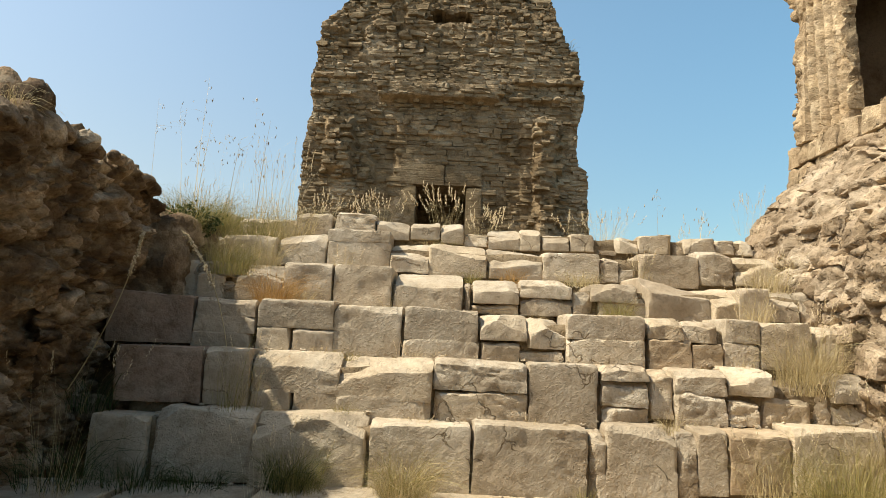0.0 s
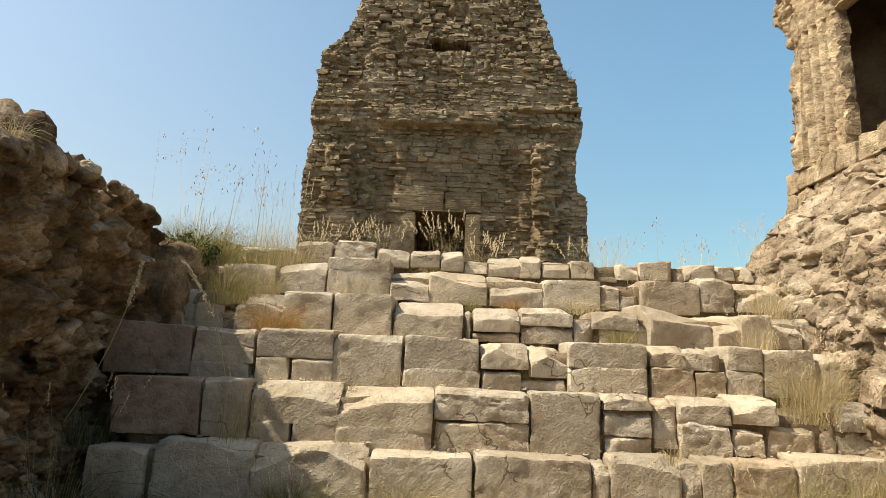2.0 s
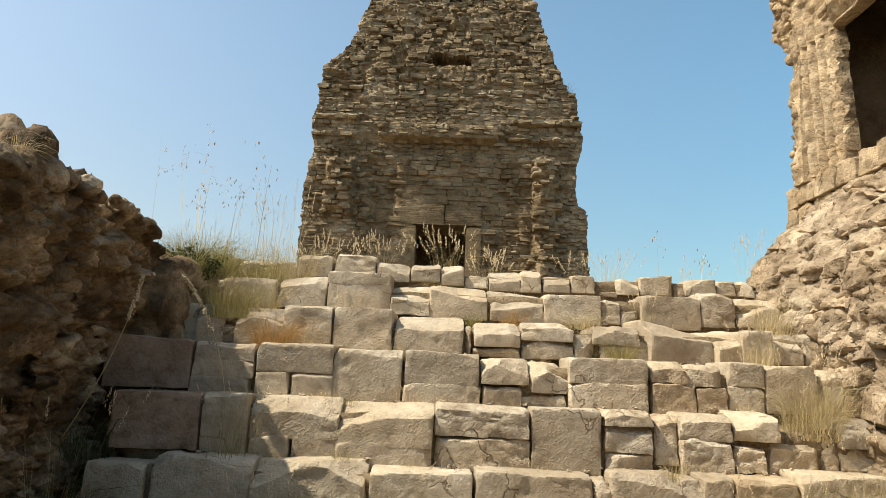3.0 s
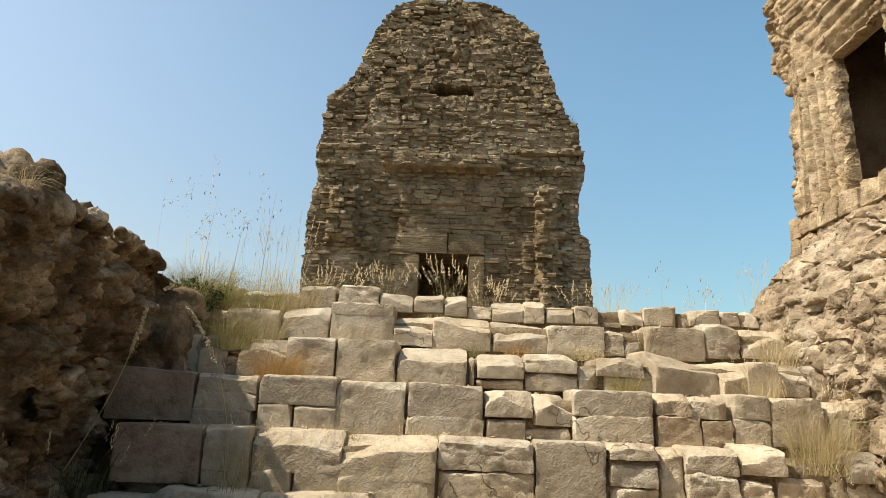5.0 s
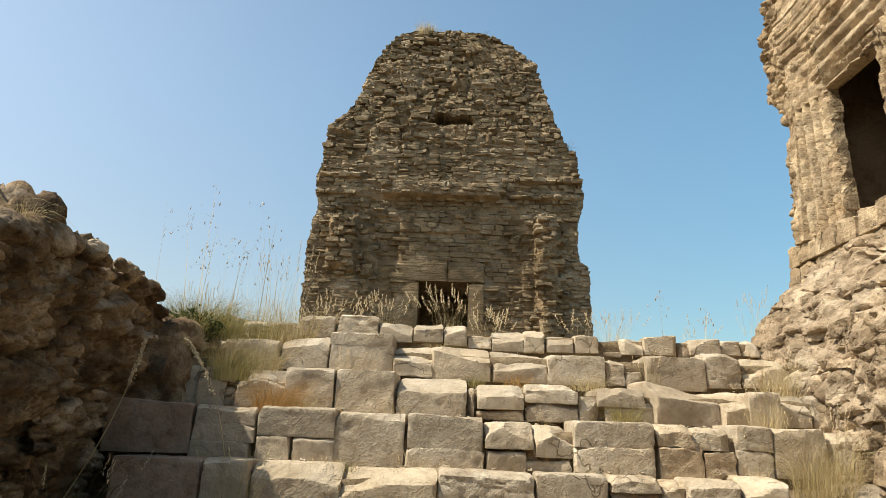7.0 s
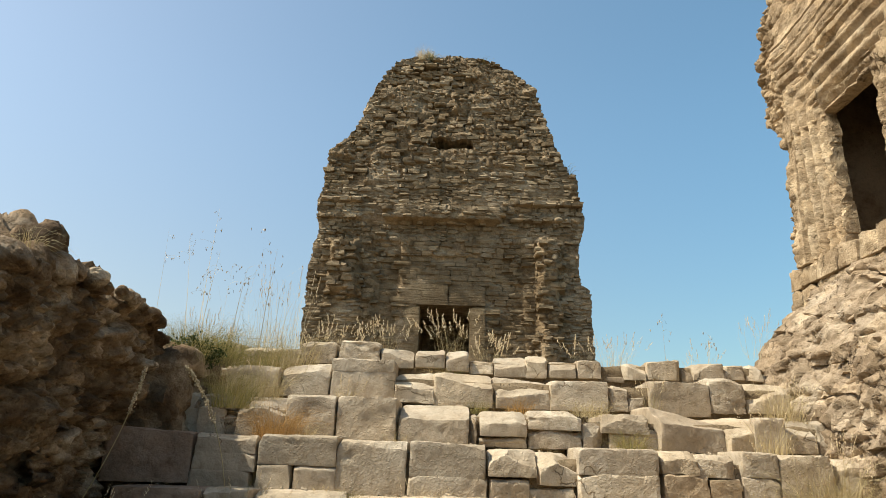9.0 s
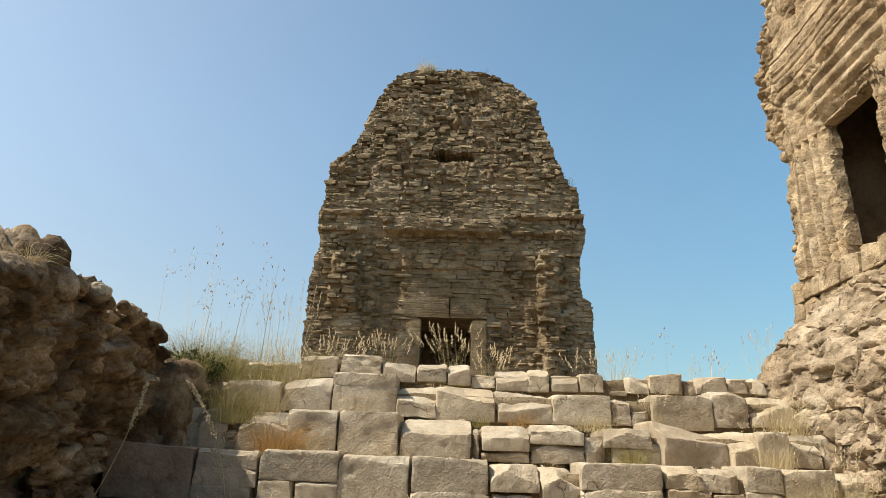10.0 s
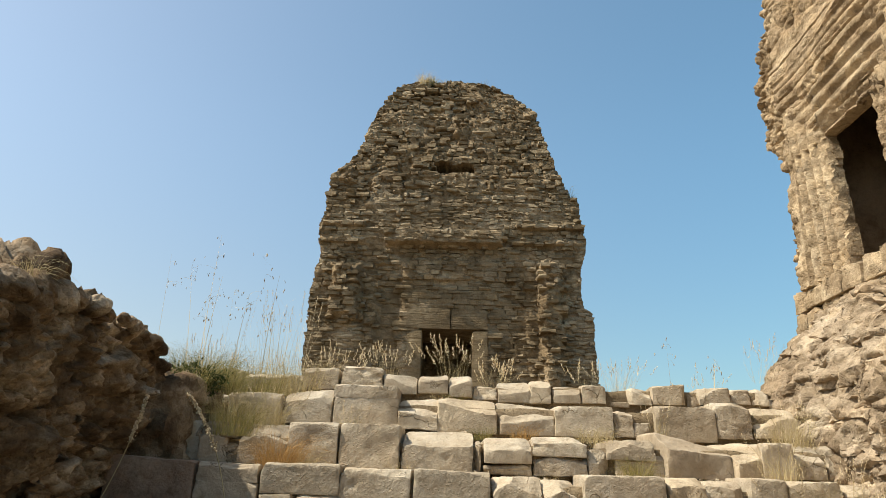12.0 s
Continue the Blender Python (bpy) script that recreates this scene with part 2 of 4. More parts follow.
def box_grid(size, cell):
    """The surface of a box round the origin as a welded grid of quads."""
    n = [max(1, int(round(s / c))) for s, c in zip(size, (cell if hasattr(cell, "__len__") else (cell,) * 3))]
    quads, pts = [], []
    for ax in range(3):
        u, v = (ax + 1) % 3, (ax + 2) % 3
        for side in (0, n[ax]):
            iu, iv = np.meshgrid(np.arange(n[u]), np.arange(n[v]), indexing="ij")
            corner = []
            for du, dv in ((0, 0), (1, 0), (1, 1), (0, 1)):
                c = np.zeros((iu.size, 3), int)
                c[:, ax], c[:, u], c[:, v] = side, iu.ravel() + du, iv.ravel() + dv
                corner.append(c)
            if side == 0:
                corner.reverse()
            quads.append(np.stack(corner, 1))
    quads = np.concatenate(quads)
    flat = quads.reshape(-1, 3)
    key = (flat[:, 0] * 4096 + flat[:, 1]) * 4096 + flat[:, 2]
    _, first, inverse = np.unique(key, return_index=True, return_inverse=True)
    verts = flat[first] / np.array(n) - 0.5
    return verts * np.array(size), inverse.reshape(-1, 4)


def rounded(verts, size, r):
    """Rounds a box's edges; returns the points and their outward directions."""
    half = np.array(size) / 2
    r = min(r, half.min() * 0.95)
    q = np.clip(verts, -half + r, half - r)
    d = verts - q
    length = np.sqrt((d ** 2).sum(1, keepdims=True))
    d = d / np.maximum(length, 1e-6)
    return q + d * r, d


def make_mesh(name, verts, faces, smooth=True):
    me = bpy.data.meshes.new(name)
    me.from_pydata(np.asarray(verts).tolist(), [], np.asarray(faces).tolist() if isinstance(faces, np.ndarray) else faces)
    if smooth:
        me.polygons.foreach_set("use_smooth", [True] * len(me.polygons))
    me.update()
    return me


def thing(name, me, material, label="", category="", group="", kind="", at=(0, 0, 0)):
    if me and not me.materials:
        me.materials.append(material)
    ob = new(name, me)
    ob.location = at
    return tagged(ob, label, category, group, kind)


def part(name, me, material, parent, label="", at=(0, 0, 0)):
    if not me.materials:
        me.materials.append(material)
    ob = new(name, me)
    ob.parent = parent
    ob.location = at
    return tagged(ob, label)


SEED_COUNT = [0]


def sharp(me, degrees=38):
    me.set_sharp_from_angle(angle=radians(degrees))
    return me


def block_mesh(size, cell=0.04, r=0.015, wear=0.008, lump=0.02, slope=0.0, breaks=4, facet=0.0, ledge=0.0, lean=0.0):
    """A worn stone block round its own centre: broken corners, chipped edges, worn upper edge, ledges of bedding, sides that lean."""
    SEED_COUNT[0] += 1
    rng = random.Random(SEED_COUNT[0])
    off = SEED_COUNT[0] * 3.17
    half = np.array(size) / 2
    v, q = box_grid(size, cell)
    blunt, d = rounded(v, size, r)
    crisp, _ = rounded(v, size, 0.006)
    v = np.where(v[:, 2:] > -half[2] * 0.2, blunt, crisp)
    p = v + (off, off * 0.37, off * 0.71)
    # corners and edges broken off along rough planes
    for k in range(breaks):
        n = np.array([rng.choice((-1, 1)) * rng.uniform(0.0, 1.0) ** 1.5, -rng.uniform(0.1, 1), rng.uniform(-0.3, 1.4) if k % 4 == 3 else rng.uniform(0.1, 1.4)])
        n /= np.linalg.norm(n)
        cut = np.abs(n) @ half - rng.uniform(0.004, 0.02 + lump * 1.7)
        over = np.clip(v @ n + fbm(p * 9, 4, 2) * 0.009 - cut, 0, None)
        v = v - over[:, None] * n
    for _ in range(3 if facet > 0.02 else 1 if facet else 0):
        # large worn facets along the upper front edge
        n = np.array([rng.uniform(-0.5, 0.5), -rng.uniform(0.25, 0.8), rng.uniform(0.7, 1.0)])
        n /= np.linalg.norm(n)
        over = np.clip(v @ n + fbm(p * 6, 4, 2) * 0.016 - (np.abs(n) @ half - rng.uniform(0.5, 1.3) * facet), 0, None)
        v = v - over[:, None] * n
    gap = np.sort(half - np.abs(v), axis=1)[:, 1]
    edge = np.clip(1 - gap / 0.022, 0, 1)
    chips = np.clip(fbm(p * 15, 4, 1) - 0.05, 0, 1) * edge * (0.016 + lump * 0.5) * np.clip(v[:, 2] / size[2] + 0.7, 0.25, 1)
    flakes = np.clip(fbm(p * (3.1, 3.1, 4.6), 4, 3) - 0.32, 0, 0.3) * (0.02 + lump)
    amount = fbm(p * 11, 4, 2) * wear + fbm(p * 31, 2, 0) * wear * 0.5 - chips - flakes
    if ledge:
        bed = (v[:, 2] + off) * 9 + fbm(p * (2.5, 2.5, 5.0), 4, 1) * 1.9
        amount = amount - ledge * (1 - np.abs((bed % 1) * 2 - 1)) ** 3 * np.clip(fbm(p * 3, 2, 2) + 0.9, 0.2, 1.3) + fbm(p * (7, 7, 15), 3, 3) * ledge * 0.4
    v = v + d * amount[:, None]
    top = np.clip(v[:, 2] / size[2] + 0.5, 0, 1)
    v[:, 2] += top * fbm(p * 2.2, 3, 3) * lump * 0.7 + top * slope * v[:, 0] / size[0]
    v[:, 1] += fbm(p * 2.0, 3, 2) * lump * 0.7
    v[:, 0] += lean * v[:, 2] * 0.5
    return sharp(make_mesh("block", v, q), 24)


def boxes_mesh(name, boxes):
    """Several plain boxes (x0, x1, y0, y1, z0, z1) in one mesh."""
    vs, fs = [], []
    for x0, x1, y0, y1, z0, z1 in boxes:
        b = len(vs)
        vs += [(x, y, z) for x in (x0, x1) for y in (y0, y1) for z in (z0, z1)]
        fs += [[b + i for i in f] for f in ((0, 1, 3, 2), (4, 6, 7, 5), (0, 4, 5, 1), (2, 3, 7, 6), (0, 2, 6, 4), (1, 5, 7, 3))]
    return make_mesh(name, vs, fs, False)


# ---- ground ----
def ground_height(x, y):
    """Low forecourt, a bank behind the steps, then a hilltop that falls away far off."""
    rise = np.clip((y - 6.3) / 0.9, 0, 1) * 2.45
    rise += np.clip((y - 7.2) / 9.0, 0, 1) * 0.75
    far = np.clip((np.hypot(x, y - 15) - 40) / 300, 0, 1)
    bumps = fbm(np.stack([x * 0.45, y * 0.45, x * 0], 1), 4) * 0.07 + fbm(np.stack([x * 2.4, y * 2.4, x * 0 + 5], 1), 3, 1) * 0.025
    return rise * (1 - far) - 3.0 * far + bumps


def make_ground():
    near = np.arange(-10, 28.01, 0.2)
    side = np.arange(-14, 14.01, 0.2)
    ring = np.array([1.5, 4, 8, 16, 32, 64, 128, 256, 500, 1000, 2000])
    ys = np.concatenate([near[0] - ring[::-1], near, near[-1] + ring])
    xs = np.concatenate([side[0] - ring[::-1], side, side[-1] + ring])
    gx, gy = np.meshgrid(xs, ys, indexing="ij")
    v = np.stack([gx.ravel(), gy.ravel(), ground_height(gx.ravel(), gy.ravel())], 1)
    n, m = len(xs), len(ys)
    i, j = np.meshgrid(np.arange(n - 1), np.arange(m - 1), indexing="ij")
    k = (i * m + j).ravel()
    f = np.stack([k, k + m, k + m + 1, k + 1], 1)
    thing("ground", make_mesh("ground", v, f), SOIL, "dry stony ground with pale soil and dust", "ground", kind="structure")


make_ground()

# ---- the steps ----
# front of each course, and its blocks: left, right, top, bottom
COURSES = [
    (4.05, [(-2.9, -2.05, 0.46, 0.0, "s"), (-2.04, -1.2, 0.45, 0.0, "w"), (-1.18, -0.35, 0.47, 0.0, "w"), (-0.33, 0.62, 0.46, 0.0, "d"), (0.64, 1.55, 0.45, 0.0, "w"), (1.57, 2.3, 0.46, 0.0, "d"), (2.32, 3.1, 0.45, 0.0, "w")]),
    (4.80, [(-2.42, -2.01, 0.88, 0.42, "d"), (-1.97, -1.27, 0.95, 0.48, "w"), (-1.29, -0.50, 0.94, 0.46, "w"), (-0.48, 0.22, 0.91, 0.47, "d"), (0.23, 1.03, 0.92, 0.47, "d"), (1.04, 1.17, 0.88, 0.46, "b"), (1.16, 1.65, 0.95, 0.48, "w"), (1.64, 1.79, 0.92, 0.47, "b"), (1.78, 1.99, 0.95, 0.53, "d"), (1.99, 2.42, 0.95, 0.55, "t"), (2.43, 3.06, 0.99, 0.58, "d")]),
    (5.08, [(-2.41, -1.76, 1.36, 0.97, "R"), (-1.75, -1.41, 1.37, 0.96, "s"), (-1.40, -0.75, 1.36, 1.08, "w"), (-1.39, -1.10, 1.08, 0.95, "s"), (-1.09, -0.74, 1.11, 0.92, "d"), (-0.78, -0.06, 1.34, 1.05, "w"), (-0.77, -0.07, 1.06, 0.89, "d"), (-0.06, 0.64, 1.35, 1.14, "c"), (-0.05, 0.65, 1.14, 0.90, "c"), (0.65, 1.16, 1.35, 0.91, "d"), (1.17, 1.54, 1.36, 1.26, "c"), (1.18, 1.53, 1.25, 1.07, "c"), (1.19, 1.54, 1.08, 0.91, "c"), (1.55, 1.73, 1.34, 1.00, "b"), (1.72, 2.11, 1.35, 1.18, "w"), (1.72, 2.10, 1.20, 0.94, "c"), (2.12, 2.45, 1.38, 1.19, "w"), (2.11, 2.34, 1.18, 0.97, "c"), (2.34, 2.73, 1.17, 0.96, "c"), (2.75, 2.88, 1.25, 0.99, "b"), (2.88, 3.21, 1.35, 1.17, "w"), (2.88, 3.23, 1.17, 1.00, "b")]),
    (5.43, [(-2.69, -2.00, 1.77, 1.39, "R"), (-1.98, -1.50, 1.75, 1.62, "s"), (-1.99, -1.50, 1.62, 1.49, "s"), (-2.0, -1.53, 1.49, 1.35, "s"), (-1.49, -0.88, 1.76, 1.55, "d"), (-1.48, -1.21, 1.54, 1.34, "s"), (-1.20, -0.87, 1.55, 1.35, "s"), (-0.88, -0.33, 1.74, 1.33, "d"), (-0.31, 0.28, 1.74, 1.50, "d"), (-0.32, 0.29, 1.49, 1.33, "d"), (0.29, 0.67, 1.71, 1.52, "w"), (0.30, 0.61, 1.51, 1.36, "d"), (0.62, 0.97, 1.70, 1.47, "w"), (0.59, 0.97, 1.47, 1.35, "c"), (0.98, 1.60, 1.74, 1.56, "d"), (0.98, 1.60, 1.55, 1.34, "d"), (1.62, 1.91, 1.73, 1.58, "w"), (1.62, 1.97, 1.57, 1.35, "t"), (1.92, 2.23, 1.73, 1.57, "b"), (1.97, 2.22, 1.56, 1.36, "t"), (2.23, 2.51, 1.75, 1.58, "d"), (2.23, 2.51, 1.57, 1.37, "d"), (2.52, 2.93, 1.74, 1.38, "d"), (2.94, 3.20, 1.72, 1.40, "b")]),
    (5.90, [(-2.72, -2.22, 2.10, 1.75, "s"), (-2.22, -1.98, 1.99, 1.76, "s"), (-2.21, -1.86, 2.09, 1.98, "b"), (-1.97, -1.78, 1.96, 1.75, "b"), (-1.83, -1.41, 2.09, 1.77, "w"), (-1.41, -0.98, 2.11, 1.76, "d"), (-0.97, -0.46, 2.11, 1.75, "d"), (-0.44, 0.16, 2.08, 1.75, "w"), (0.16, 0.23, 2.01, 1.76, "b"), (0.24, 0.64, 2.03, 1.84, "w"), (0.24, 0.65, 1.84, 1.74, "c"), (0.65, 1.11, 2.04, 1.90, "c"), (0.65, 1.11, 1.91, 1.75, "c"), (1.11, 1.29, 1.96, 1.76, "b"), (1.27, 1.68, 2.04, 1.89, "w"), (1.34, 1.77, 1.93, 1.76, "b"), (1.70, 2.28, 2.06, 1.75, "W"), (2.24, 2.56, 2.04, 1.76, "w"), (2.54, 2.81, 2.04, 1.77, "s"), (2.81, 3.10, 2.04, 1.78, "w"), (3.10, 3.39, 2.04, 1.78, "b")]),
    (6.50, [(-2.51, -2.15, 2.40, 2.17, "b"), (-2.15, -1.64, 2.41, 2.15, "s"), (-1.63, -1.16, 2.46, 2.16, "w"), (-1.16, -0.55, 2.52, 2.41, "d"), (-1.15, -0.54, 2.40, 2.14, "d"), (-0.54, -0.16, 2.42, 2.13, "w"), (-0.18, 0.39, 2.43, 2.11, "w"), (0.39, 0.92, 2.38, 2.11, "w"), (0.93, 1.48, 2.37, 2.11, "d"), (1.48, 1.66, 2.34, 2.12, "c"), (1.66, 1.85, 2.29, 2.11, "b"), (1.86, 2.43, 2.39, 2.09, "d"), (2.43, 2.77, 2.45, 2.13, "c"), (2.79, 3.24, 2.41, 2.14, "w"), (3.24, 3.53, 2.42, 2.14, "b")]),
    (7.00, [(-2.48, -2.20, 2.72, 2.59, "w"), (-2.19, -1.58, 2.68, 2.53, "c"), (-1.58, -1.20, 2.75, 2.54, "c"), (-1.20, -0.75, 2.77, 2.55, "c"), (-0.74, -0.39, 2.71, 2.52, "w"), (-0.39, -0.08, 2.72, 2.53, "w"), (-0.07, 0.17, 2.73, 2.50, "w"), (0.17, 0.43, 2.64, 2.49, "b"), (0.43, 0.76, 2.67, 2.46, "w"), (0.76, 0.98, 2.68, 2.46, "w"), (0.99, 1.27, 2.63, 2.47, "w"), (1.28, 1.53, 2.64, 2.48, "d"), (1.58, 1.77, 2.54, 2.45, "b"), (1.75, 1.99, 2.63, 2.47, "w"), (1.99, 2.34, 2.66, 2.48, "d"), (2.35, 2.47, 2.60, 2.47, "b"), (2.46, 2.78, 2.65, 2.49, "w"), (2.79, 3.00, 2.71, 2.51, "b"), (3.00, 3.18, 2.67, 2.50, "b"), (3.19, 3.57, 2.57, 2.42, "w")]),
]
# what each kind of block is like: rounding, broken corners, worn upper edge, uneven surface, bedding ledges
BLOCKS = {
    "d": (0.010, 5, 0.012, 0.010, 0.0),
    "s": (0.014, 3, 0.010, 0.014, 0.0),
    "t": (0.010, 5, 0.014, 0.012, 0.004),
    "R": (0.014, 3, 0.010, 0.010, 0.0),
    "w": (0.034, 6, 0.13, 0.018, 0.0),
    "W": (0.035, 4, 0.10, 0.022, 0.0),
    "c": (0.016, 9, 0.045, 0.022, 0.012),
    "b": (0.045, 11, 0.050, 0.030, 0.008),
}
# blocks knocked askew on their bed, and tops that slope: course and place in it
TURNED = {(4, 0): 0.18, (4, 1): 0.2, (4, 16): 0.16, (4, 17): 0.3, (5, 7): 0.12, (1, 6): -0.05, (3, 12): 0.22, (3, 18): -0.18}
SLOPE = {(4, 16): -0.13, (4, 17): 0.05, (5, 5): 0.05, (5, 7): -0.06, (3, 0): -0.04, (1, 2): 0.02, (2, 5): 0.03, (3, 1): -0.01, (6, 4): -0.03, (6, 14): 0.03, (5, 2): 0.04}


def course_top(n, x):
    """The height of a course's top at x."""
    over = [b[2] for b in COURSES[n][1] if b[0] - 0.02 <= x <= b[1] + 0.02]
    return max(over) if over else sorted(b[2] for b in COURSES[n][1])[len(COURSES[n][1]) // 2]


def make_steps():
    fill = []
    for n, (front, blocks) in enumerate(COURSES):
        back_y = COURSES[n + 1][0] if n + 1 < len(COURSES) else front + 0.7
        top = sorted(b[2] for b in blocks)[len(blocks) // 2]
        fill.append((-2.3 if n < 4 else -2.6, 3.2, front + 0.08, back_y + 0.4, -0.3 if n < 2 else COURSES[n - 1][1][3][2] - 0.5, top - 0.075))
    v, f = [], []
    for x0, x1, y0, y1, z0, z1 in fill:
        size = (x1 - x0, y1 - y0, z1 - z0)
        bv, bq = box_grid(size, 0.07)
        bv = bv + ((x0 + x1) / 2, (y0 + y1) / 2, (z0 + z1) / 2)
        bv[:, 2] += fbm(bv * 3.1, 4) * 0.03
        bv[:, 1] += fbm(bv * 2.7, 3, 1) * 0.03
        f.append(bq + sum(len(a) for a in v))
        v.append(bv)
    steps = thing("stone_steps", make_mesh("steps_core", np.concatenate(v), np.concatenate(f)), SOIL,
                  "broad ruined stairway of pale limestone blocks with soil between", "stairs", kind="structure")
    rng = random.Random(4)
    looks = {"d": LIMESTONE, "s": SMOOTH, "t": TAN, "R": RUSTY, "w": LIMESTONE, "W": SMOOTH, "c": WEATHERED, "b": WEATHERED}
    for n, (front, blocks) in enumerate(COURSES):
        deep = (COURSES[n + 1][0] - front if n + 1 < len(COURSES) else 0.5) + 0.08
        for k, (x0, x1, top, low, kind) in enumerate(blocks):
            low -= 0.02
            r, breaks, facet, lump, ledge = BLOCKS[kind]
            size = (x1 - x0 - 0.005, deep * rng.uniform(0.92, 1.05), top - low)
            facet = min(facet * rng.uniform(0.7, 1.3), size[2] * 0.45)
            me = block_mesh(size, (0.017, 0.034, 0.017) if n < 4 else (0.022, 0.034, 0.02), r, 0.0035, lump, SLOPE.get((n, k), 0.0), breaks, facet, ledge, rng.uniform(-0.03, 0.03))
            set_back = float(fbm(np.array([[(x0 + x1) * 1.1, n * 3.7, 0.5]]), 2, 1)[0]) * 0.03 + rng.uniform(-0.006, 0.006) + (0.02 if kind == "b" else 0.0)
            ob = part("stone_block", me, looks[kind], steps, {"R": "reddish stained block", "b": "broken block", "c": "cracked, weathered block"}.get(kind, ""),
                      ((x0 + x1) / 2, front + set_back + size[1] / 2, (top + low) / 2))
            ob.rotation_euler = (rng.uniform(-0.012, 0.012), rng.uniform(-0.01, 0.01), rng.uniform(-0.02, 0.02) + TURNED.get((n, k), 0.0))


# ---- left wall: a low mass of conglomerate in the shade ----
def boulder_mesh(size, seed):
    """A rounded field stone: lumpy, pitted, a few flat breaks."""
    rng = random.Random(seed)
    v, q = box_grid((2, 2, 2), 0.11)
    v = v / np.linalg.norm(v, axis=1, keepdims=True)
    d = v.copy()
    p = v + seed * 2.7
    for _ in range(5):
        n = np.array([rng.uniform(-1, 1) for _ in range(3)])
        n /= np.linalg.norm(n)
        v = v - np.clip(v @ n - rng.uniform(0.7, 0.9), 0, None)[:, None] * n * 0.8
    v = v + d * (fbm(p * 1.3, 3, 1) * 0.12 + fbm(p * 5, 4, 2) * 0.05 - pocks(p * 4.5, 2) * 0.07)[:, None]
    return make_mesh("boulder", v * np.array(size), q)


def make_left_wall():
    size = (3.0, 2.9, 3.5)
    v, q = box_grid(size, (0.04, 0.017, 0.017))
    v, d = rounded(v, size, 0.12)
    v = v + (-3.97, 4.36, 1.10)
    v[:, 2] -= np.clip(-2.75 - v[:, 0], 0, 3) * 0.3 * (v[:, 2] > 2)
    warp = v + np.stack([fbm(v * 4, 3, s) for s in (0, 1, 2)], 1) * 0.07
    big = cobbles(warp * (2.3, 2.1, 3.4), 0) * 0.13
    small = cobbles(warp * (5.0, 5.0, 7.5), 1) * 0.12 * np.clip(fbm(v * 1.5, 2, 1) + 0.8, 0.2, 1.2)
    grit = cobbles(warp * (12.0, 12.0, 15.0), 2) * 0.055 + cobbles(warp * 27.0, 3) * 0.016 + fbm(v * (16, 16, 22), 4, 3) * 0.015
    hollows = np.clip(fbm(v * (5, 5, 8), 4, 2) - 0.2, 0, 1) * 0.2 + pocks(warp * (9, 9, 11), 0, 0.5) * 0.09 + pocks(warp * (20, 20, 22), 1, 0.45) * 0.035
    a, b, own = cells(warp * (3.2, 3.2, 5.2) + 2.2, 3)
    hollows += 0.10 * np.exp(-np.clip(b - a, 0, 1) / 0.045) + pocks(warp * (4.5, 4.5, 6), 2, 0.7) * 0.10
    v = v + d * (big + small + grit - hollows + own * 0.07 + fbm(v * 1.3, 3, 2) * 0.08 + fbm(v * (3, 3, 8), 3, 1) * 0.04 - 0.12)[:, None]
    # undercut foot, and the broken far end
    v[:, 1] -= np.clip(v[:, 2] - 2.35, 0, 1) * 0.16 * (v[:, 1] > 5.0)
    v[:, 0] -= np.clip((2.35 - v[:, 2]) / 0.9, 0, 1) * 0.24 * (v[:, 0] > -3.5)
    v[:, 1] -= np.clip((2.3 - v[:, 2]) / 0.9, 0, 1) * 0.28 * (v[:, 1] > 4.7)
    v[:, 2] += np.clip((v[:, 2] - 1.6) / 1.2, 0, 1) * np.interp(v[:, 1], [3.0, 3.6, 4.1, 4.6, 5.1, 5.6, 5.8], [-0.04, -0.1, -0.02, -0.02, -0.05, -0.1, -0.16])
    wall = thing("wall_left", make_mesh("wall_left", v, q), LEFT_ROCK, "rough brown rubble wall of lumpy conglomerate, in shade", "wall", kind="structure")
    # the wall goes on beside and behind the camera
    size = (2.9, 6.4, 3.5)
    v, q = box_grid(size, 0.08)
    v, d = rounded(v, size, 0.12)
    v = v + (-4.1, -0.3, 1.09)
    v = v + d * (cobbles(v * (2.3, 2.1, 3.4), 1) * 0.15 + fbm(v * 1.3, 3, 2) * 0.08 - 0.1)[:, None]
    part("near_length", make_mesh("near_length", v, q), LEFT_ROCK, wall)
    # field stones along the crest
    rng = random.Random(31)
    yy = 3.2
    while yy < 5.55:
        r = rng.uniform(0.06, 0.13) * (1.0 if yy < 4.6 else 0.75)
        for row in range(2):
            top = 2.71 + float(np.interp(yy, [3.2, 3.6, 4.1, 4.6, 5.1, 5.6], [-0.06, -0.06, 0.02, 0.03, 0.01, -0.06]))
            ob = part("boulder", boulder_mesh((r * rng.uniform(0.9, 1.2), r * rng.uniform(1.0, 1.5), r * rng.uniform(0.75, 1.0)), rng.randint(1, 999)), LEFT_ROCK, wall, "",
                      (-2.50 - row * 0.26 + rng.uniform(-0.06, 0.06), yy + row * 0.1, top - r * 0.35 + row * 0.02))
            ob.rotation_euler = (rng.uniform(-0.4, 0.4), rng.uniform(-0.4, 0.4), rng.uniform(0, 3))
        yy += r * rng.uniform(1.5, 2.2)
    # earth bank where the wall has fallen
    size = (3.0, 3.4, 2.9)
    v, q = box_grid(size, (0.06, 0.05, 0.05))
    v, d = rounded(v, size, 0.14)
    v = v + (-3.74, 7.42, 0.98)
    warp = v + np.stack([fbm(v * 4, 3, s) for s in (0, 1, 2)], 1) * 0.06
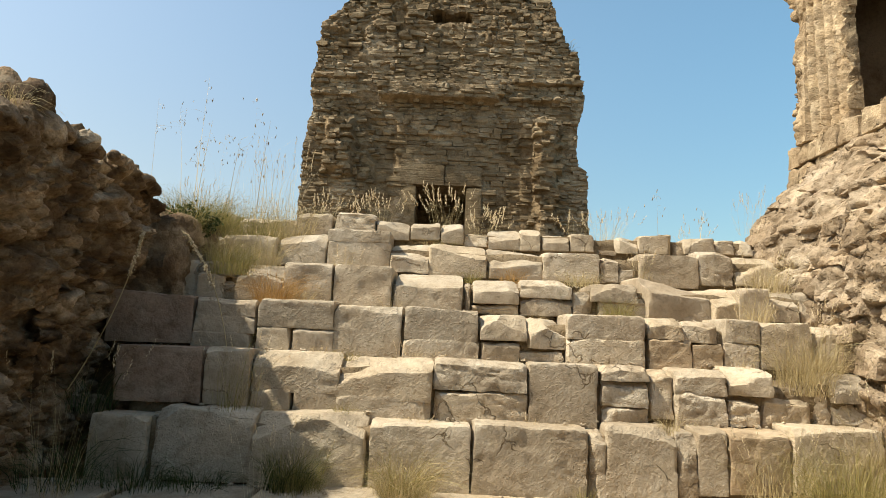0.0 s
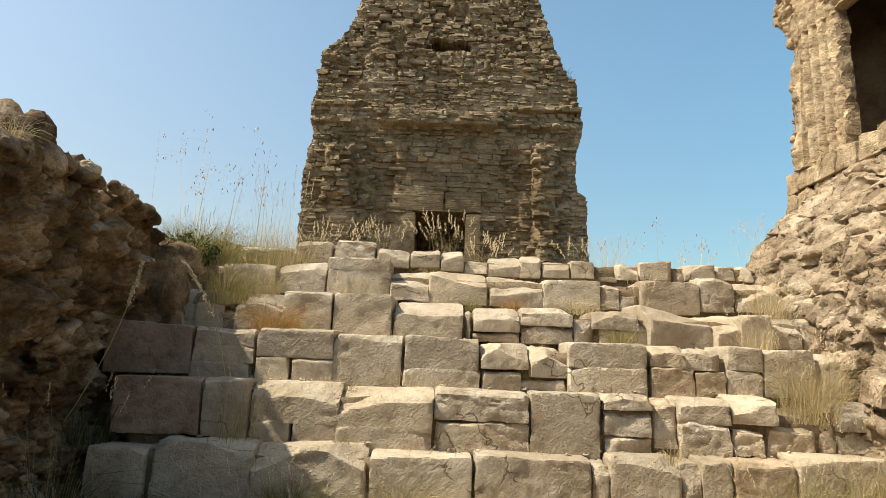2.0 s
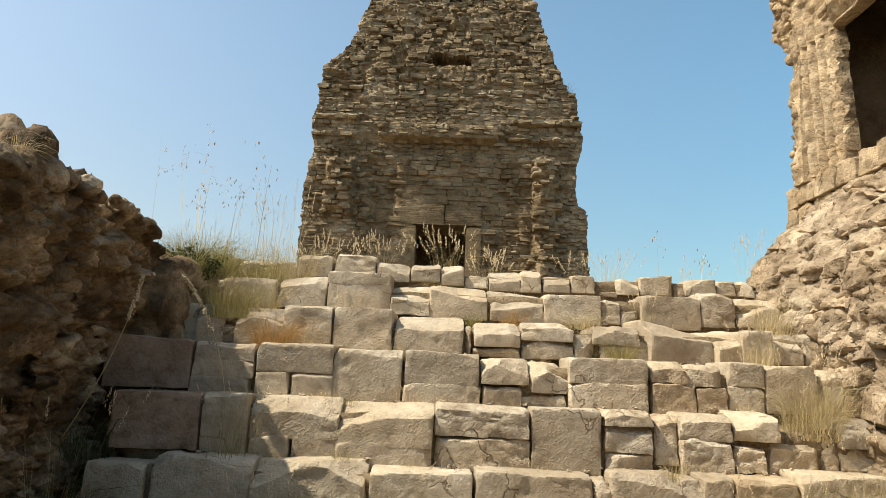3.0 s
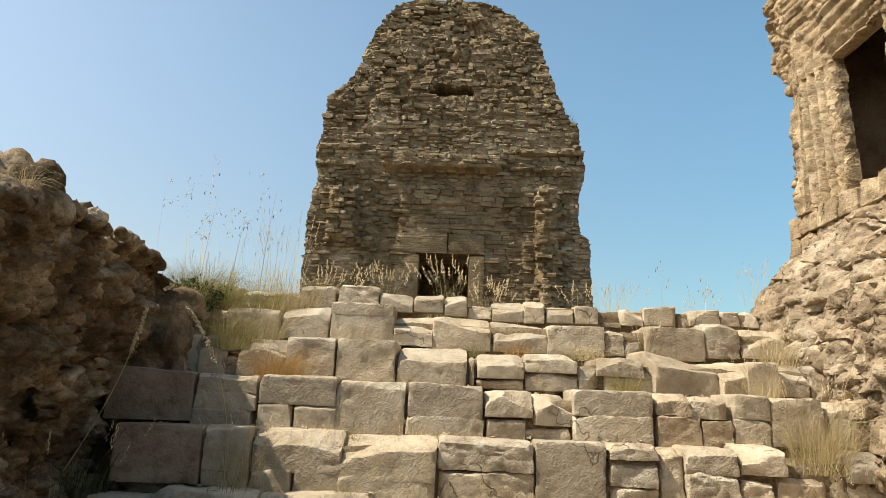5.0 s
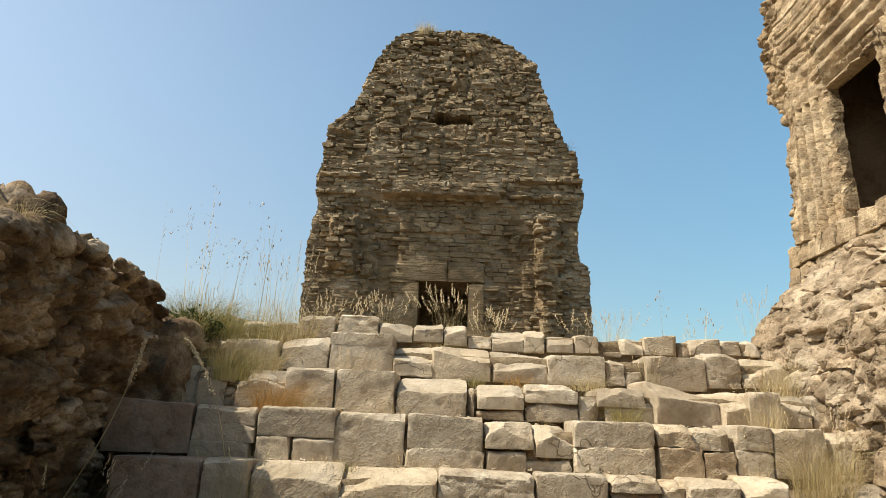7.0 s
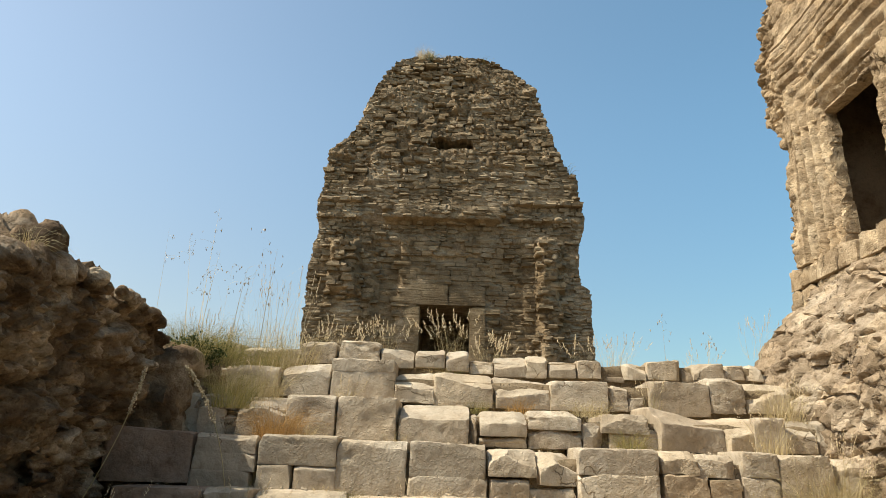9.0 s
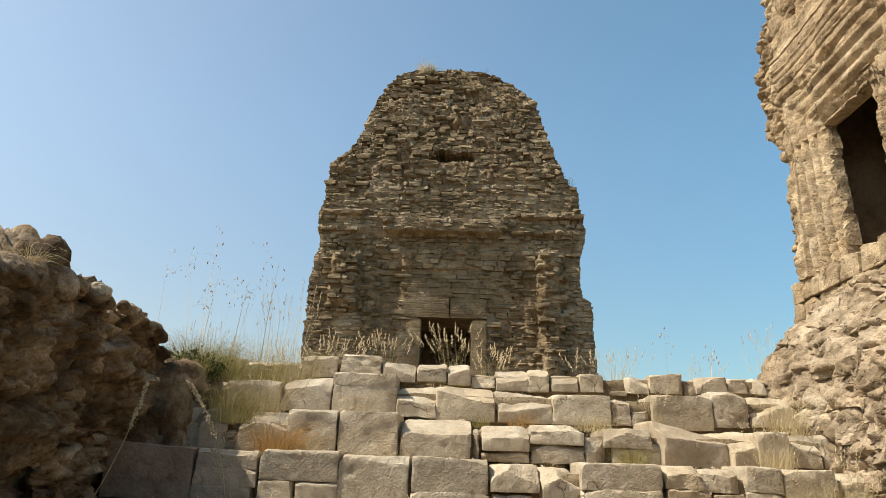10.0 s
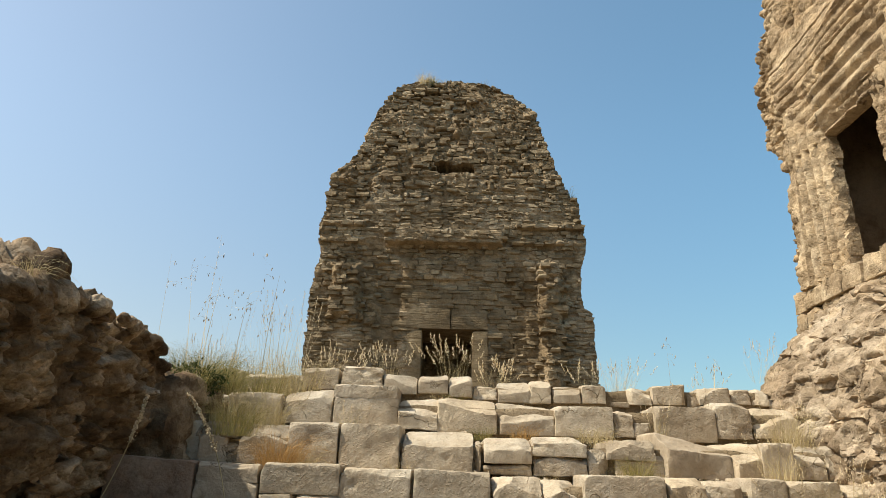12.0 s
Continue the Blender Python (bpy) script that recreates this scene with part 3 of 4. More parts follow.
    v = v + d * (fbm(v * 1.9, 4, 1) * 0.10 + cobbles(warp * (4.0, 4.0, 6.0), 1) * 0.10 + cobbles(warp * 9.0, 2) * 0.04 - pocks(warp * 6, 3) * 0.05)[:, None]
    v[:, 2] -= np.clip(v[:, 1] - 6.6, 0, 3) * 0.05 * (v[:, 2] > 1.5)
    thing("earth_bank", sharp(make_mesh("earth_bank", v, q), 50), LEFT_ROCK, "earth bank beside the wall, overgrown with grass", "bank", kind="structure")


# ---- right side: battered rubble podium, ashlar band and a wall with a moulded window ----
SILL, HEAD, FAR_JAMB, NEAR_JAMB, FACE = 3.95, 5.57, 6.95, 6.12, 4.2
JAMB_LEAN = 0.068


def make_right_podium():
    size = (2.6, 6.2, 4.2)
    v, q = box_grid(size, (0.12, 0.027, 0.027))
    v, d = rounded(v, size, 0.16)
    z = v[:, 2] + 1.6
    v = v + (0, 4.55, 1.6)
    batter = np.interp(z, [0, 1.4, 2.1, 2.6, 3.0, 3.25, 3.45, 3.7], [3.08, 3.1, 3.14, 3.24, 3.5, 3.78, 4.0, 4.1])
    v[:, 0] = np.where(v[:, 0] < 0, batter + (v[:, 0] + 1.3), 4.6 + v[:, 0])
    warp = v + np.stack([fbm(v * 3.3, 3, s) for s in (0, 1, 2)], 1) * 0.05
    a, b, own = cells(warp * (1.0, 1.5, 3.1), 2)
    blocks = own * 0.09 - 0.12 * np.exp(-np.clip(b - a, 0, 1) / 0.05)
    chunks = domes(warp * (4.0, 4.2, 6.0), 3, 0.08) * 0.055 + domes(warp * (9.0, 9.0, 12.0), 1, 0.09) * 0.04 + cobbles(warp * (21.0, 21.0, 25.0), 0) * 0.018
    holes = pocks(warp * (3.0, 3.0, 4.2) + 3.3, 1, 0.72) * 0.16 + pocks(warp * (8, 8, 10), 2, 0.6) * 0.05 + pocks(warp * (17, 17, 19), 3, 0.55) * 0.02
    amount = blocks + chunks - holes + fbm(v * (12, 12, 14), 4, 2) * 0.018 + fbm(v * 2.1, 4, 2) * 0.07 + fbm(v * (2, 2, 9), 3, 3) * 0.025 - 0.10
    v = v + d * amount[:, None]
    v[:, 2] += np.where(z > 2.6, fbm(v * (1, 2.2, 0.4), 3, 1) * 0.10, 0)
    podium = thing("wall_podium", sharp(make_mesh("wall_podium", v, q), 75), PODIUM_ROCK, "battered podium of rough tan rubble masonry, eroded and pitted", "wall", kind="structure")
    # harder stones that stand out of the eroded face
    rng = random.Random(57)
    zz = 0.5
    while zz < 3.3:
        h = rng.uniform(0.12, 0.24)
        yy = 3.6 + rng.uniform(0, 0.3)
        while yy < 7.5:
            w = rng.uniform(0.16, 0.5)
            yy += w + rng.uniform(0.02, 0.12)
            if rng.random() < 0.38:
                continue
            face = float(np.interp(zz + h / 2, [0, 1.4, 2.1, 2.6, 3.0, 3.25, 3.45, 3.7], [3.08, 3.1, 3.14, 3.24, 3.5, 3.78, 4.0, 4.1]))
            me = block_mesh((w, 0.4, h * rng.uniform(0.8, 1.1)), (0.025, 0.05, 0.025), 0.04, 0.012, 0.035, 0.0, 10, 0.05, 0.012, rng.uniform(-0.3, 0.3))
            ob = part("stone", me, PODIUM_ROCK, podium, "", (face + 0.2 - rng.uniform(-0.05, 0.06), yy - w / 2, zz + h / 2))
            ob.rotation_euler = (rng.uniform(-0.1, 0.1), rng.uniform(-0.15, 0.15), -math.pi / 2 + rng.uniform(-0.25, 0.25))
        zz += h


def end_of_wall(z):
    """Where the wall's broken far end lies at each height."""
    return np.interp(z, [3.3, 4.9, 5.55, 5.95, 6.2, 7.2, 7.6, 8.4, 9.6], [8.22, 8.12, 7.98, 8.25, 8.55, 8.55, 8.3, 8.15, 8.0])


def grooves(t, pitch, depth, half_width=0.014):
    return -depth * np.exp(-(((t % pitch) - pitch / 2) / half_width) ** 2)


def moulding(y, z, cut=1.0):
    """How far the window's architrave and the cornice stand out of the wall."""
    d = np.maximum(np.maximum(y - FAR_JAMB - JAMB_LEAN * (z - 4.76), NEAR_JAMB - y), z - HEAD)
    frame_part = np.interp(d, [0, 0.01, 0.17, 0.18, 0.36, 0.37, 0.5, 0.52, 0.60, 0.64], [0.02, 0.035, 0.035, 0.055, 0.055, 0.075, 0.075, 0.11, 0.11, 0.0])
    depth = np.where(z > HEAD, 0.05, 0.16)
    frame_part = frame_part + np.where(d < 0.6, cut * grooves(d, 0.15, depth, 0.03), 0)
    frame_part = np.where((d > 0) & (z > SILL - 0.02), frame_part, 0)
    joints = cut * grooves(z + 0.11 * np.floor(d / 0.15), 0.41, 0.025, 0.016) * (z < HEAD) * (d > 0) * (d < 0.6)
    frame_part = np.maximum(frame_part + joints, -0.1)
    cornice = np.interp(z, [6.24, 6.26, 6.4, 6.42, 6.56, 6.58, 6.74, 6.76, 6.94, 6.97, 7.05, 7.3], [0, 0.025, 0.03, 0.045, 0.05, 0.065, 0.07, 0.10, 0.105, 0.09, 0.05, 0.03])
    cornice = cornice + np.where((z > 6.26) & (z < 6.95), cut * grooves(z, 0.14, 0.035, 0.013), 0)
    cornice = np.where(y < 7.9, cornice, cornice * 0.35)
    pilaster = np.interp(y, [7.62, 7.66, 7.9, 7.94], [0, 0.10, 0.10, 0.0]) * (z < 5.9)
    return np.where(cornice > 0, np.maximum(frame_part, cornice), frame_part) + pilaster


def make_right_wall():
    ys = np.concatenate([np.arange(2.4, 5.4, 0.15), np.arange(5.4, 8.75, 0.019)])
    zs = np.concatenate([np.arange(3.95, 8.6, 0.019), np.arange(8.6, 9.6, 0.1)])
    gy, gz = np.meshgrid(ys, zs, indexing="ij")
    y, z = gy.ravel(), gz.ravel()
    flat = np.stack([y * 0, y, z], 1)
    worn = np.clip(fbm(flat * 1.1 + 3.1, 3, 2) * 1.2 + 1.25, 0.6, 1)
    warp = flat + np.stack([fbm(flat * 3.3, 3, s) for s in (0, 1, 2)], 1) * 0.05
    shape = moulding(y, z)
    pro = shape * worn
    plain = np.clip(1 - moulding(y, z, 0.0) * 16, 0.0, 1)
    ragged = np.clip((y - (end_of_wall(z) - 0.6)) / 0.5, 0, 1)
    chips = domes(warp * (1, 7, 8), 2)
    pro += plain * (domes(warp * (1, 2.2, 3.6) + 1.3, 1) * 0.09 + chips * 0.045 + fbm(flat * 2.4, 4, 3) * 0.03 - 0.1)
    pro += domes(warp * (1, 19, 21), 3) * (0.005 + 0.012 * plain) + fbm(flat * 22, 3, 1) * 0.006
    pro -= np.clip(fbm(flat * 5.0 + 2.2, 4, 2) - 0.3, 0, 1) * (0.03 + 0.09 * plain) + pocks(warp * (1, 11, 13), 0, 0.7) * 0.03 * plain
    pro += ragged * (chips * 0.05 + fbm(flat * 4.2, 3, 2) * 0.06 - 0.07)
    jy = y + fbm(flat * 3.7, 3, 1) * 0.008
    n, m = len(ys), len(zs)
    i, j = np.meshgrid(np.arange(n - 1), np.arange(m - 1), indexing="ij")
    cy, cz = (ys[i] + ys[i + 1]) / 2, (zs[j] + zs[j + 1]) / 2
    wobble = fbm(np.stack([cy.ravel() * 0, cy.ravel() * 0 + 3, cz.ravel() * 3.3], 1), 3, 2).reshape(cy.shape) * 0.13
    chip = fbm(np.stack([cy.ravel() * 0 + 9, cy.ravel() * 0, cz.ravel() * 6], 1), 3, 1).reshape(cy.shape) * 0.035
    keep = cy < end_of_wall(cz) + wobble
    keep &= ~((cy > NEAR_JAMB) & (cy < FAR_JAMB + JAMB_LEAN * (cz - 4.76) + chip) & (cz > SILL) & (cz < HEAD))
    k = (i * m + j)[keep]
    front = np.stack([k, k + 1, k + m + 1, k + m], 1)
    layers = 4
    thick = 0.13
    v = []
    for s in range(layers):
        x = FACE - pro * (1 - s / (layers - 1)) + thick * s / (layers - 1)
        rough = 0.03 * fbm(np.stack([x * 0, jy * 3, z * 3], 1), 3, 1) * s / layers
        v.append(np.stack([x, jy + rough, z + rough], 1))
    count = n * m
    e = np.concatenate([front[:, [0, 1]], front[:, [1, 2]], front[:, [2, 3]], front[:, [3, 0]]])
    key = np.sort(e, 1)
    _, idx, num = np.unique(key[:, 0] * count + key[:, 1], return_index=True, return_counts=True)
    rim = e[idx[num == 1]]
    faces = [front, front[:, ::-1] + count * (layers - 1)]
    for s in range(layers - 1):
        faces.append(np.stack([rim[:, 1] + s * count, rim[:, 0] + s * count, rim[:, 0] + (s + 1) * count, rim[:, 1] + (s + 1) * count], 1))
    v, f = np.concatenate(v), np.concatenate(faces)
    used, inv = np.unique(f, return_inverse=True)
    wall = thing("wall_right", sharp(make_mesh("wall_right", v[used], inv.reshape(f.shape)), 45), RIGHT_ROCK,
                 "tall ruined wall of tan stone with a moulded window and cornice", "wall", kind="structure")
    rng = random.Random(9)
    for z0, z1, out in ((3.46, 3.72, 0.03), (3.724, 3.985, 0.05)):
        yy = 2.5
        while yy < 8.05:
            w = min(rng.uniform(0.26, 0.5), 8.2 - yy)
            size = (0.9, w - 0.008, z1 - z0)
            me = block_mesh(size, 0.045, 0.02, 0.016, 0.03)
            part("ashlar_block", me, RIGHT_ROCK, wall, "", (FACE - out + 0.45 + rng.uniform(-0.015, 0.015), yy + w / 2, (z0 + z1) / 2))
            yy += w
    # chamber behind the window; its deep shade is put into a darker stone colour
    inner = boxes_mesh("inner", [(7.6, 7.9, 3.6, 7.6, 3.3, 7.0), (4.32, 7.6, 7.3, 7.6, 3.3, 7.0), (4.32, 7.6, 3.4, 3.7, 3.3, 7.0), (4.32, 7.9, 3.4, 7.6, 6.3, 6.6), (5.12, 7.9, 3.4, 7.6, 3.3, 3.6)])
    thing("wall_inner", inner, SHADED_STONE, "stone chamber behind the window, its shade put into a darker stone colour", "wall", kind="structure")


def make_fill_blocker():
    """Unseen wall added behind the camera to block sky light on the step faces."""
    size = (12.0, 1.2, 5.6)
    v, q = box_grid(size, 0.2)
    v = v + (-0.5, -5.2, 2.7)
    v[:, 1] += fbm(v * 1.7, 4, 1) * 0.12
    v[:, 2] += np.where(v[:, 2] > 4, fbm(v * 0.8, 3, 2) * 0.5, 0)
    thing("wall_back", make_mesh("wall_back", v, q), RIGHT_ROCK, "unseen rough tan stone wall added behind the camera to block sky light", "wall", kind="structure")


# ---- the tower ----
# height, left edge, right edge, set-back of the front
TOWER = [(2.6, -4.2, 3.85, 0.0), (4.5, -4.07, 3.77, 0.0), (6.1, -4.04, 3.70, 0.0), (6.3, -4.05, 3.43, 0.0), (7.3, -3.91, 3.42, 0.0), (7.7, -3.78, 3.5, 0.0), (8.0, -3.92, 3.58, 0.0), (8.6, -3.93, 3.56, 0.0),
         (8.9, -3.84, 3.46, 0.02), (9.5, -3.83, 3.46, 0.05), (9.62, -3.78, 3.2, 0.08), (10.2, -3.72, 2.98, 0.1), (10.4, -3.4, 2.88, 0.15), (11.0, -3.05, 2.72, 0.3), (11.7, -2.80, 2.58, 0.42), (12.6, -2.55, 2.3, 0.6),
         (13.25, -2.25, 1.75, 0.75), (13.65, -1.9, 1.1, 0.85), (13.9, -1.3, 0.5, 0.95)]
TOWER_Y, TOWER_DEEP = 18.0, 7.6
DOOR = (-0.90, 0.46, 5.6)


def tower_relief(x, z):
    """How far the tower's front stands out or is worn back."""
    def within(lo, hi, value, soft=0.06):
        return np.clip((value - lo) / soft, 0, 1) * np.clip((hi - value) / soft, 0, 1)
    out = within(7.95, 8.45, z) * within(-2.0, 1.3, x) * 0.26 - within(7.5, 7.95, z) * within(-2.0, 1.35, x) * 0.08
    sides = np.clip(within(-9, -2.6, x) + within(1.6, 9, x), 0, 1)
    out = out + within(8.5, 8.7, z) * sides * 0.16 + within(8.0, 8.2, z) * sides * 0.10
    out = out + within(-3.55, -2.55, x, 0.2) * within(5.7, 7.45, z, 0.25) * 0.34 + within(2.2, 2.95, x, 0.2) * np.clip((7.6 - z) / 0.2, 0, 1) * 0.40
    out = out - within(-2.3, -1.45, x, 0.15) * np.clip((7.5 - z) / 0.2, 0, 1) * 0.16 - within(1.0, 2.0, x, 0.15) * np.clip((7.5 - z) / 0.2, 0, 1) * 0.07
    return out


def stone_template():
    v, q = box_grid((1, 1, 1), 0.5)
    v2, _ = rounded(v, (1, 1, 1), 0.2)
    return v * 0.6 + v2 * 0.4, q


def make_tower():
    # eroded face of small stones in mortar, coarse rubble higher up
    low_z, top_z = 2.6, 13.9
    v, q = box_grid((1, TOWER_DEEP, top_z - low_z), (0.0068, 0.25, 0.054))
    u = v[:, 0] + 0.5
    zz = v[:, 2] + (low_z + top_z) / 2
    t = (v[:, 1] + TOWER_DEEP / 2) / TOWER_DEEP
    hs = [r[0] for r in TOWER]
    xl, xr, sb = (np.interp(zz, hs, [r[c] for r in TOWER]) for c in (1, 2, 3))
    p = np.stack([xl + (xr - xl) * u, TOWER_Y + sb + (TOWER_DEEP - 2 * sb) * t, zz], 1)
    out = np.stack([np.where(u < 0.001, -1.0, np.where(u > 0.999, 1.0, 0.0)), np.where(t < 0.001, -1.0, np.where(t > 0.999, 1.0, 0.0)), np.where(zz > top_z - 0.001, 1.0, 0.0)], 1)
    out /= np.maximum(np.linalg.norm(out, axis=1, keepdims=True), 1e-6)
    warp = p + np.stack([fbm(p * 2.6, 3, s) for s in (0, 1, 2)], 1) * (0.07, 0.07, 0.03)
    coarse = np.clip((zz - 9.2 - 0.9 * fbm(p * (0.6, 0, 0) + 3.0, 3, 1)) / 0.5, 0, 1)
    fine = domes(warp * (3.2, 3.2, 7.5), 0, 0.08) * 0.05 + domes(warp * (7.5, 7.5, 15.0), 1, 0.08) * 0.035
    rubble = domes(warp * (2.6, 2.6, 6.0), 2, 0.06) * 0.14 + domes(warp * (5.5, 5.5, 11.0), 3, 0.07) * 0.09 + fbm(p * (1.4, 1.4, 2.2), 3, 3) * 0.10
    broken = np.where((zz < 7.6) & (((p[:, 0] > 2.2) & (p[:, 0] < 2.95)) | ((p[:, 0] > -3.55) & (p[:, 0] < -2.55) & (zz > 5.7))), 0.8, 0.0)
    mixed = np.maximum(coarse, broken)
    amount = fine * (1 - mixed) + rubble * mixed - 0.06 - 0.08 * mixed + fbm(p * 0.9, 4, 2) * 0.07 + fbm(p * (2.0, 2.0, 5.0), 3, 1) * 0.035
    amount += np.where((t < 0.001) & (u > 0.012) & (u < 0.988), tower_relief(p[:, 0], zz), 0)
    p = p + out * amount[:, None]
    face = t < 0.001
    ax, az = xl + (xr - xl) * u, zz
    panel = face & (ax > -2.05) & (ax < 1.6) & (az < 7.0)
    p[:, 1] += np.where(panel, 0.07, 0)
    p[:, 1] += np.where(face & (ax > DOOR[0] - 0.05) & (ax < DOOR[1] + 0.05) & (az < DOOR[2]), 2.7, 0)
    p[:, 1] += np.where(face & (ax > -0.72 + 0.1 * np.sin(az * 30)) & (ax < 0.42) & (az > 10.38) & (az < 10.62 + 0.05 * np.sin(ax * 9)), 0.9, 0)
    tower = thing("tomb_tower", sharp(make_mesh("tomb_tower", p, q), 55), TOWER_FACE, "tall ruined tomb tower of brown rubble masonry with a dark doorway", "tower")
    # the flatter panel of coursed stones round the doorway
    tv, tq = stone_template()
    rng = random.Random(21)
    near = []
    z = 3.7
    while z < 6.95:
        h = rng.uniform(0.10, 0.17)
        x = -2.05 + rng.uniform(-0.1, 0.1)
        while x < 1.6:
            w = rng.uniform(0.22, 0.62)
            xc, zc = x + w / 2, z + h / 2
            x += w
            if DOOR[0] - 0.42 < xc < DOOR[1] + 0.42 and zc < DOOR[2] + 0.6:
                continue
            size = np.array((w * 1.01, 0.5, h * 1.01))
            sv = tv * size + np.array([[rng.uniform(-1, 1) for _ in range(3)] for _ in range(len(tv))]) * size * 0.045
            deep = float(tower_relief(np.array([xc]), np.array([zc]))[0]) + rng.uniform(-0.025, 0.015)
            if len(near) < 300 and not ((xc < -1.6 or xc > 1.1 or zc > 6.6) and rng.random() < 0.35):
                near.append((sv, (xc, TOWER_Y + 0.27 - deep, zc)))
        z += h
    # rubble facing: courses of small flat stones, looser and larger towards the top and on the broken pilasters
    rows = np.array(TOWER)
    vs, fs, count = [], [], 0
    z = 2.9
    while z < 13.75:
        high = z > 9.3
        h = rng.uniform(0.075, 0.16) if high else rng.uniform(0.08, 0.15)
        zc = z + h / 2
        left, right, back_off = (float(np.interp(zc, rows[:, 0], rows[:, c])) for c in (1, 2, 3))
        x = left + rng.uniform(-0.04, 0.06)
        while x < right - 0.1:
            w = rng.uniform(0.12, 0.44) if high else rng.uniform(0.14, 0.42)
            w = min(w, max(right + rng.uniform(-0.04, 0.05) - x, 0.08))
            xc = x + w / 2
            x += w
            loose = high or (zc < 7.6 and (2.1 < xc < 3.05 or (-3.65 < xc < -2.45 and zc > 5.6)))
            if (-2.08 < xc < 1.62 and zc < 6.97) or (-0.85 < xc < 0.55 and 10.3 < zc < 10.68):
                continue
            if rng.random() < (0.2 if loose else 0.22):
                continue
            out_by = float(tower_relief(np.array([xc]), np.array([zc]))[0]) + float(fbm(np.array([[xc * 0.9, TOWER_Y * 0.9, zc * 0.9]]), 4, 2)[0]) * 0.07
            out_by += rng.uniform(-0.09, 0.055) if loose else rng.uniform(-0.05, 0.015)
            size = np.array((w * rng.uniform(0.86, 1.02), 0.5, h * rng.uniform(0.8, 1.04)))
            sv = tv * size + np.array([[rng.uniform(-1, 1) for _ in range(3)] for _ in range(len(tv))]) * size * (0.11, 0.06, 0.15)
            turn, spin = (rng.uniform(-0.12, 0.12), rng.uniform(-0.2, 0.2)) if loose else (rng.uniform(-0.03, 0.03), rng.uniform(-0.05, 0.05))
            sv = sv @ np.array(Euler((rng.uniform(-0.1, 0.1), turn, spin)).to_matrix()).T
            vs.append(sv + (xc, TOWER_Y + back_off + 0.20 - out_by, zc))
            fs.append(tq + count)
            count += len(tv)
        # quoins along both broken sides
        for edge, sign in ((left, -1), (right, 1)):
            for k in range(3):
                size = np.array((0.5, rng.uniform(0.2, 0.5), h * rng.uniform(0.8, 1.0)))
                sv = tv * size + np.array([[rng.uniform(-1, 1) for _ in range(3)] for _ in range(len(tv))]) * size * 0.07
                vs.append(sv + (edge - sign * (0.25 - rng.uniform(-0.06, 0.04)), TOWER_Y + back_off + 0.25 + k * 0.45, zc))
                fs.append(tq + count)
                count += len(tv)
        z += h
    part("rubble_facing", sharp(make_mesh("rubble_facing", np.concatenate(vs), np.concatenate(fs)), 30), TOWER_STONE, tower, "small flat brown stones laid in rough courses")["kind"] = "stuff"
    # dressed doorway
    for name, size, at in (("door_jamb", (0.42, 0.7, 2.6), (DOOR[0] - 0.21, TOWER_Y + 0.37, 4.28)), ("door_jamb", (0.42, 0.7, 2.6), (DOOR[1] + 0.21, TOWER_Y + 0.37, 4.28)),
                           ("lintel", (1.2, 0.7, 0.58), (-0.75, TOWER_Y + 0.36, 5.9)), ("lintel", (1.0, 0.7, 0.58), (0.37, TOWER_Y + 0.37, 5.9))):
        part(name, block_mesh(size, 0.1, 0.03, 0.012, 0.02), TOWER_BLOCK, tower, "dressed stone " + name.replace("_", " "), at)
    for sv, c in near:
        part("stone", sharp(make_mesh("stone", sv, tq), 30), TOWER_BLOCK, tower, "", c)


# ---- plants ----
def strips(roots, tips, bend, width, segs=4, rng=None):
    """Thin tapering blades from roots to tips, bowed by bend (all n x 3)."""
    n = len(roots)
    side = np.cross(tips - roots, rng.normal(size=(n, 3)))
    side /= np.maximum(np.linalg.norm(side, axis=1, keepdims=True), 1e-6)
    v = np.zeros((n, segs + 1, 2, 3))
    for s in range(segs + 1):
        u = s / segs
        mid = roots * (1 - u) + tips * u + bend * (4 * u * (1 - u)) * 0.5
        w = width[:, None] * (1 - 0.85 * u) * 0.5
        v[:, s, 0], v[:, s, 1] = mid - side * w, mid + side * w
    base = (np.arange(n) * (segs + 1) * 2)[:, None]
    f = np.concatenate([base + np.array([[2 * s, 2 * s + 1, 2 * s + 3, 2 * s + 2]]) for s in range(segs)])
    return v.reshape(-1, 3), f


def seeds(points, size, rng):
    """Small pointed grains: four-sided double pyramids at the points."""
    n = len(points)
    k = np.array([(0, 0, 1.6), (0.5, 0, 0), (0, 0.5, 0), (-0.5, 0, 0), (0, -0.5, 0), (0, 0, -1.2)])
    tilt = rng.normal(size=(n, 1, 3)) * 0.35
    v = points[:, None] + (k[None] + tilt * k[None, :, 2:3]) * (size * rng.uniform(0.6, 1.3, size=(n, 1, 1)))
    f = np.array([(0, 1, 2), (0, 2, 3), (0, 3, 4), (0, 4, 1), (5, 2, 1), (5, 3, 2), (5, 4, 3), (5, 1, 4)])
    return v.reshape(-1, 3), (np.arange(n)[:, None, None] * 6 + f).reshape(-1, 3)


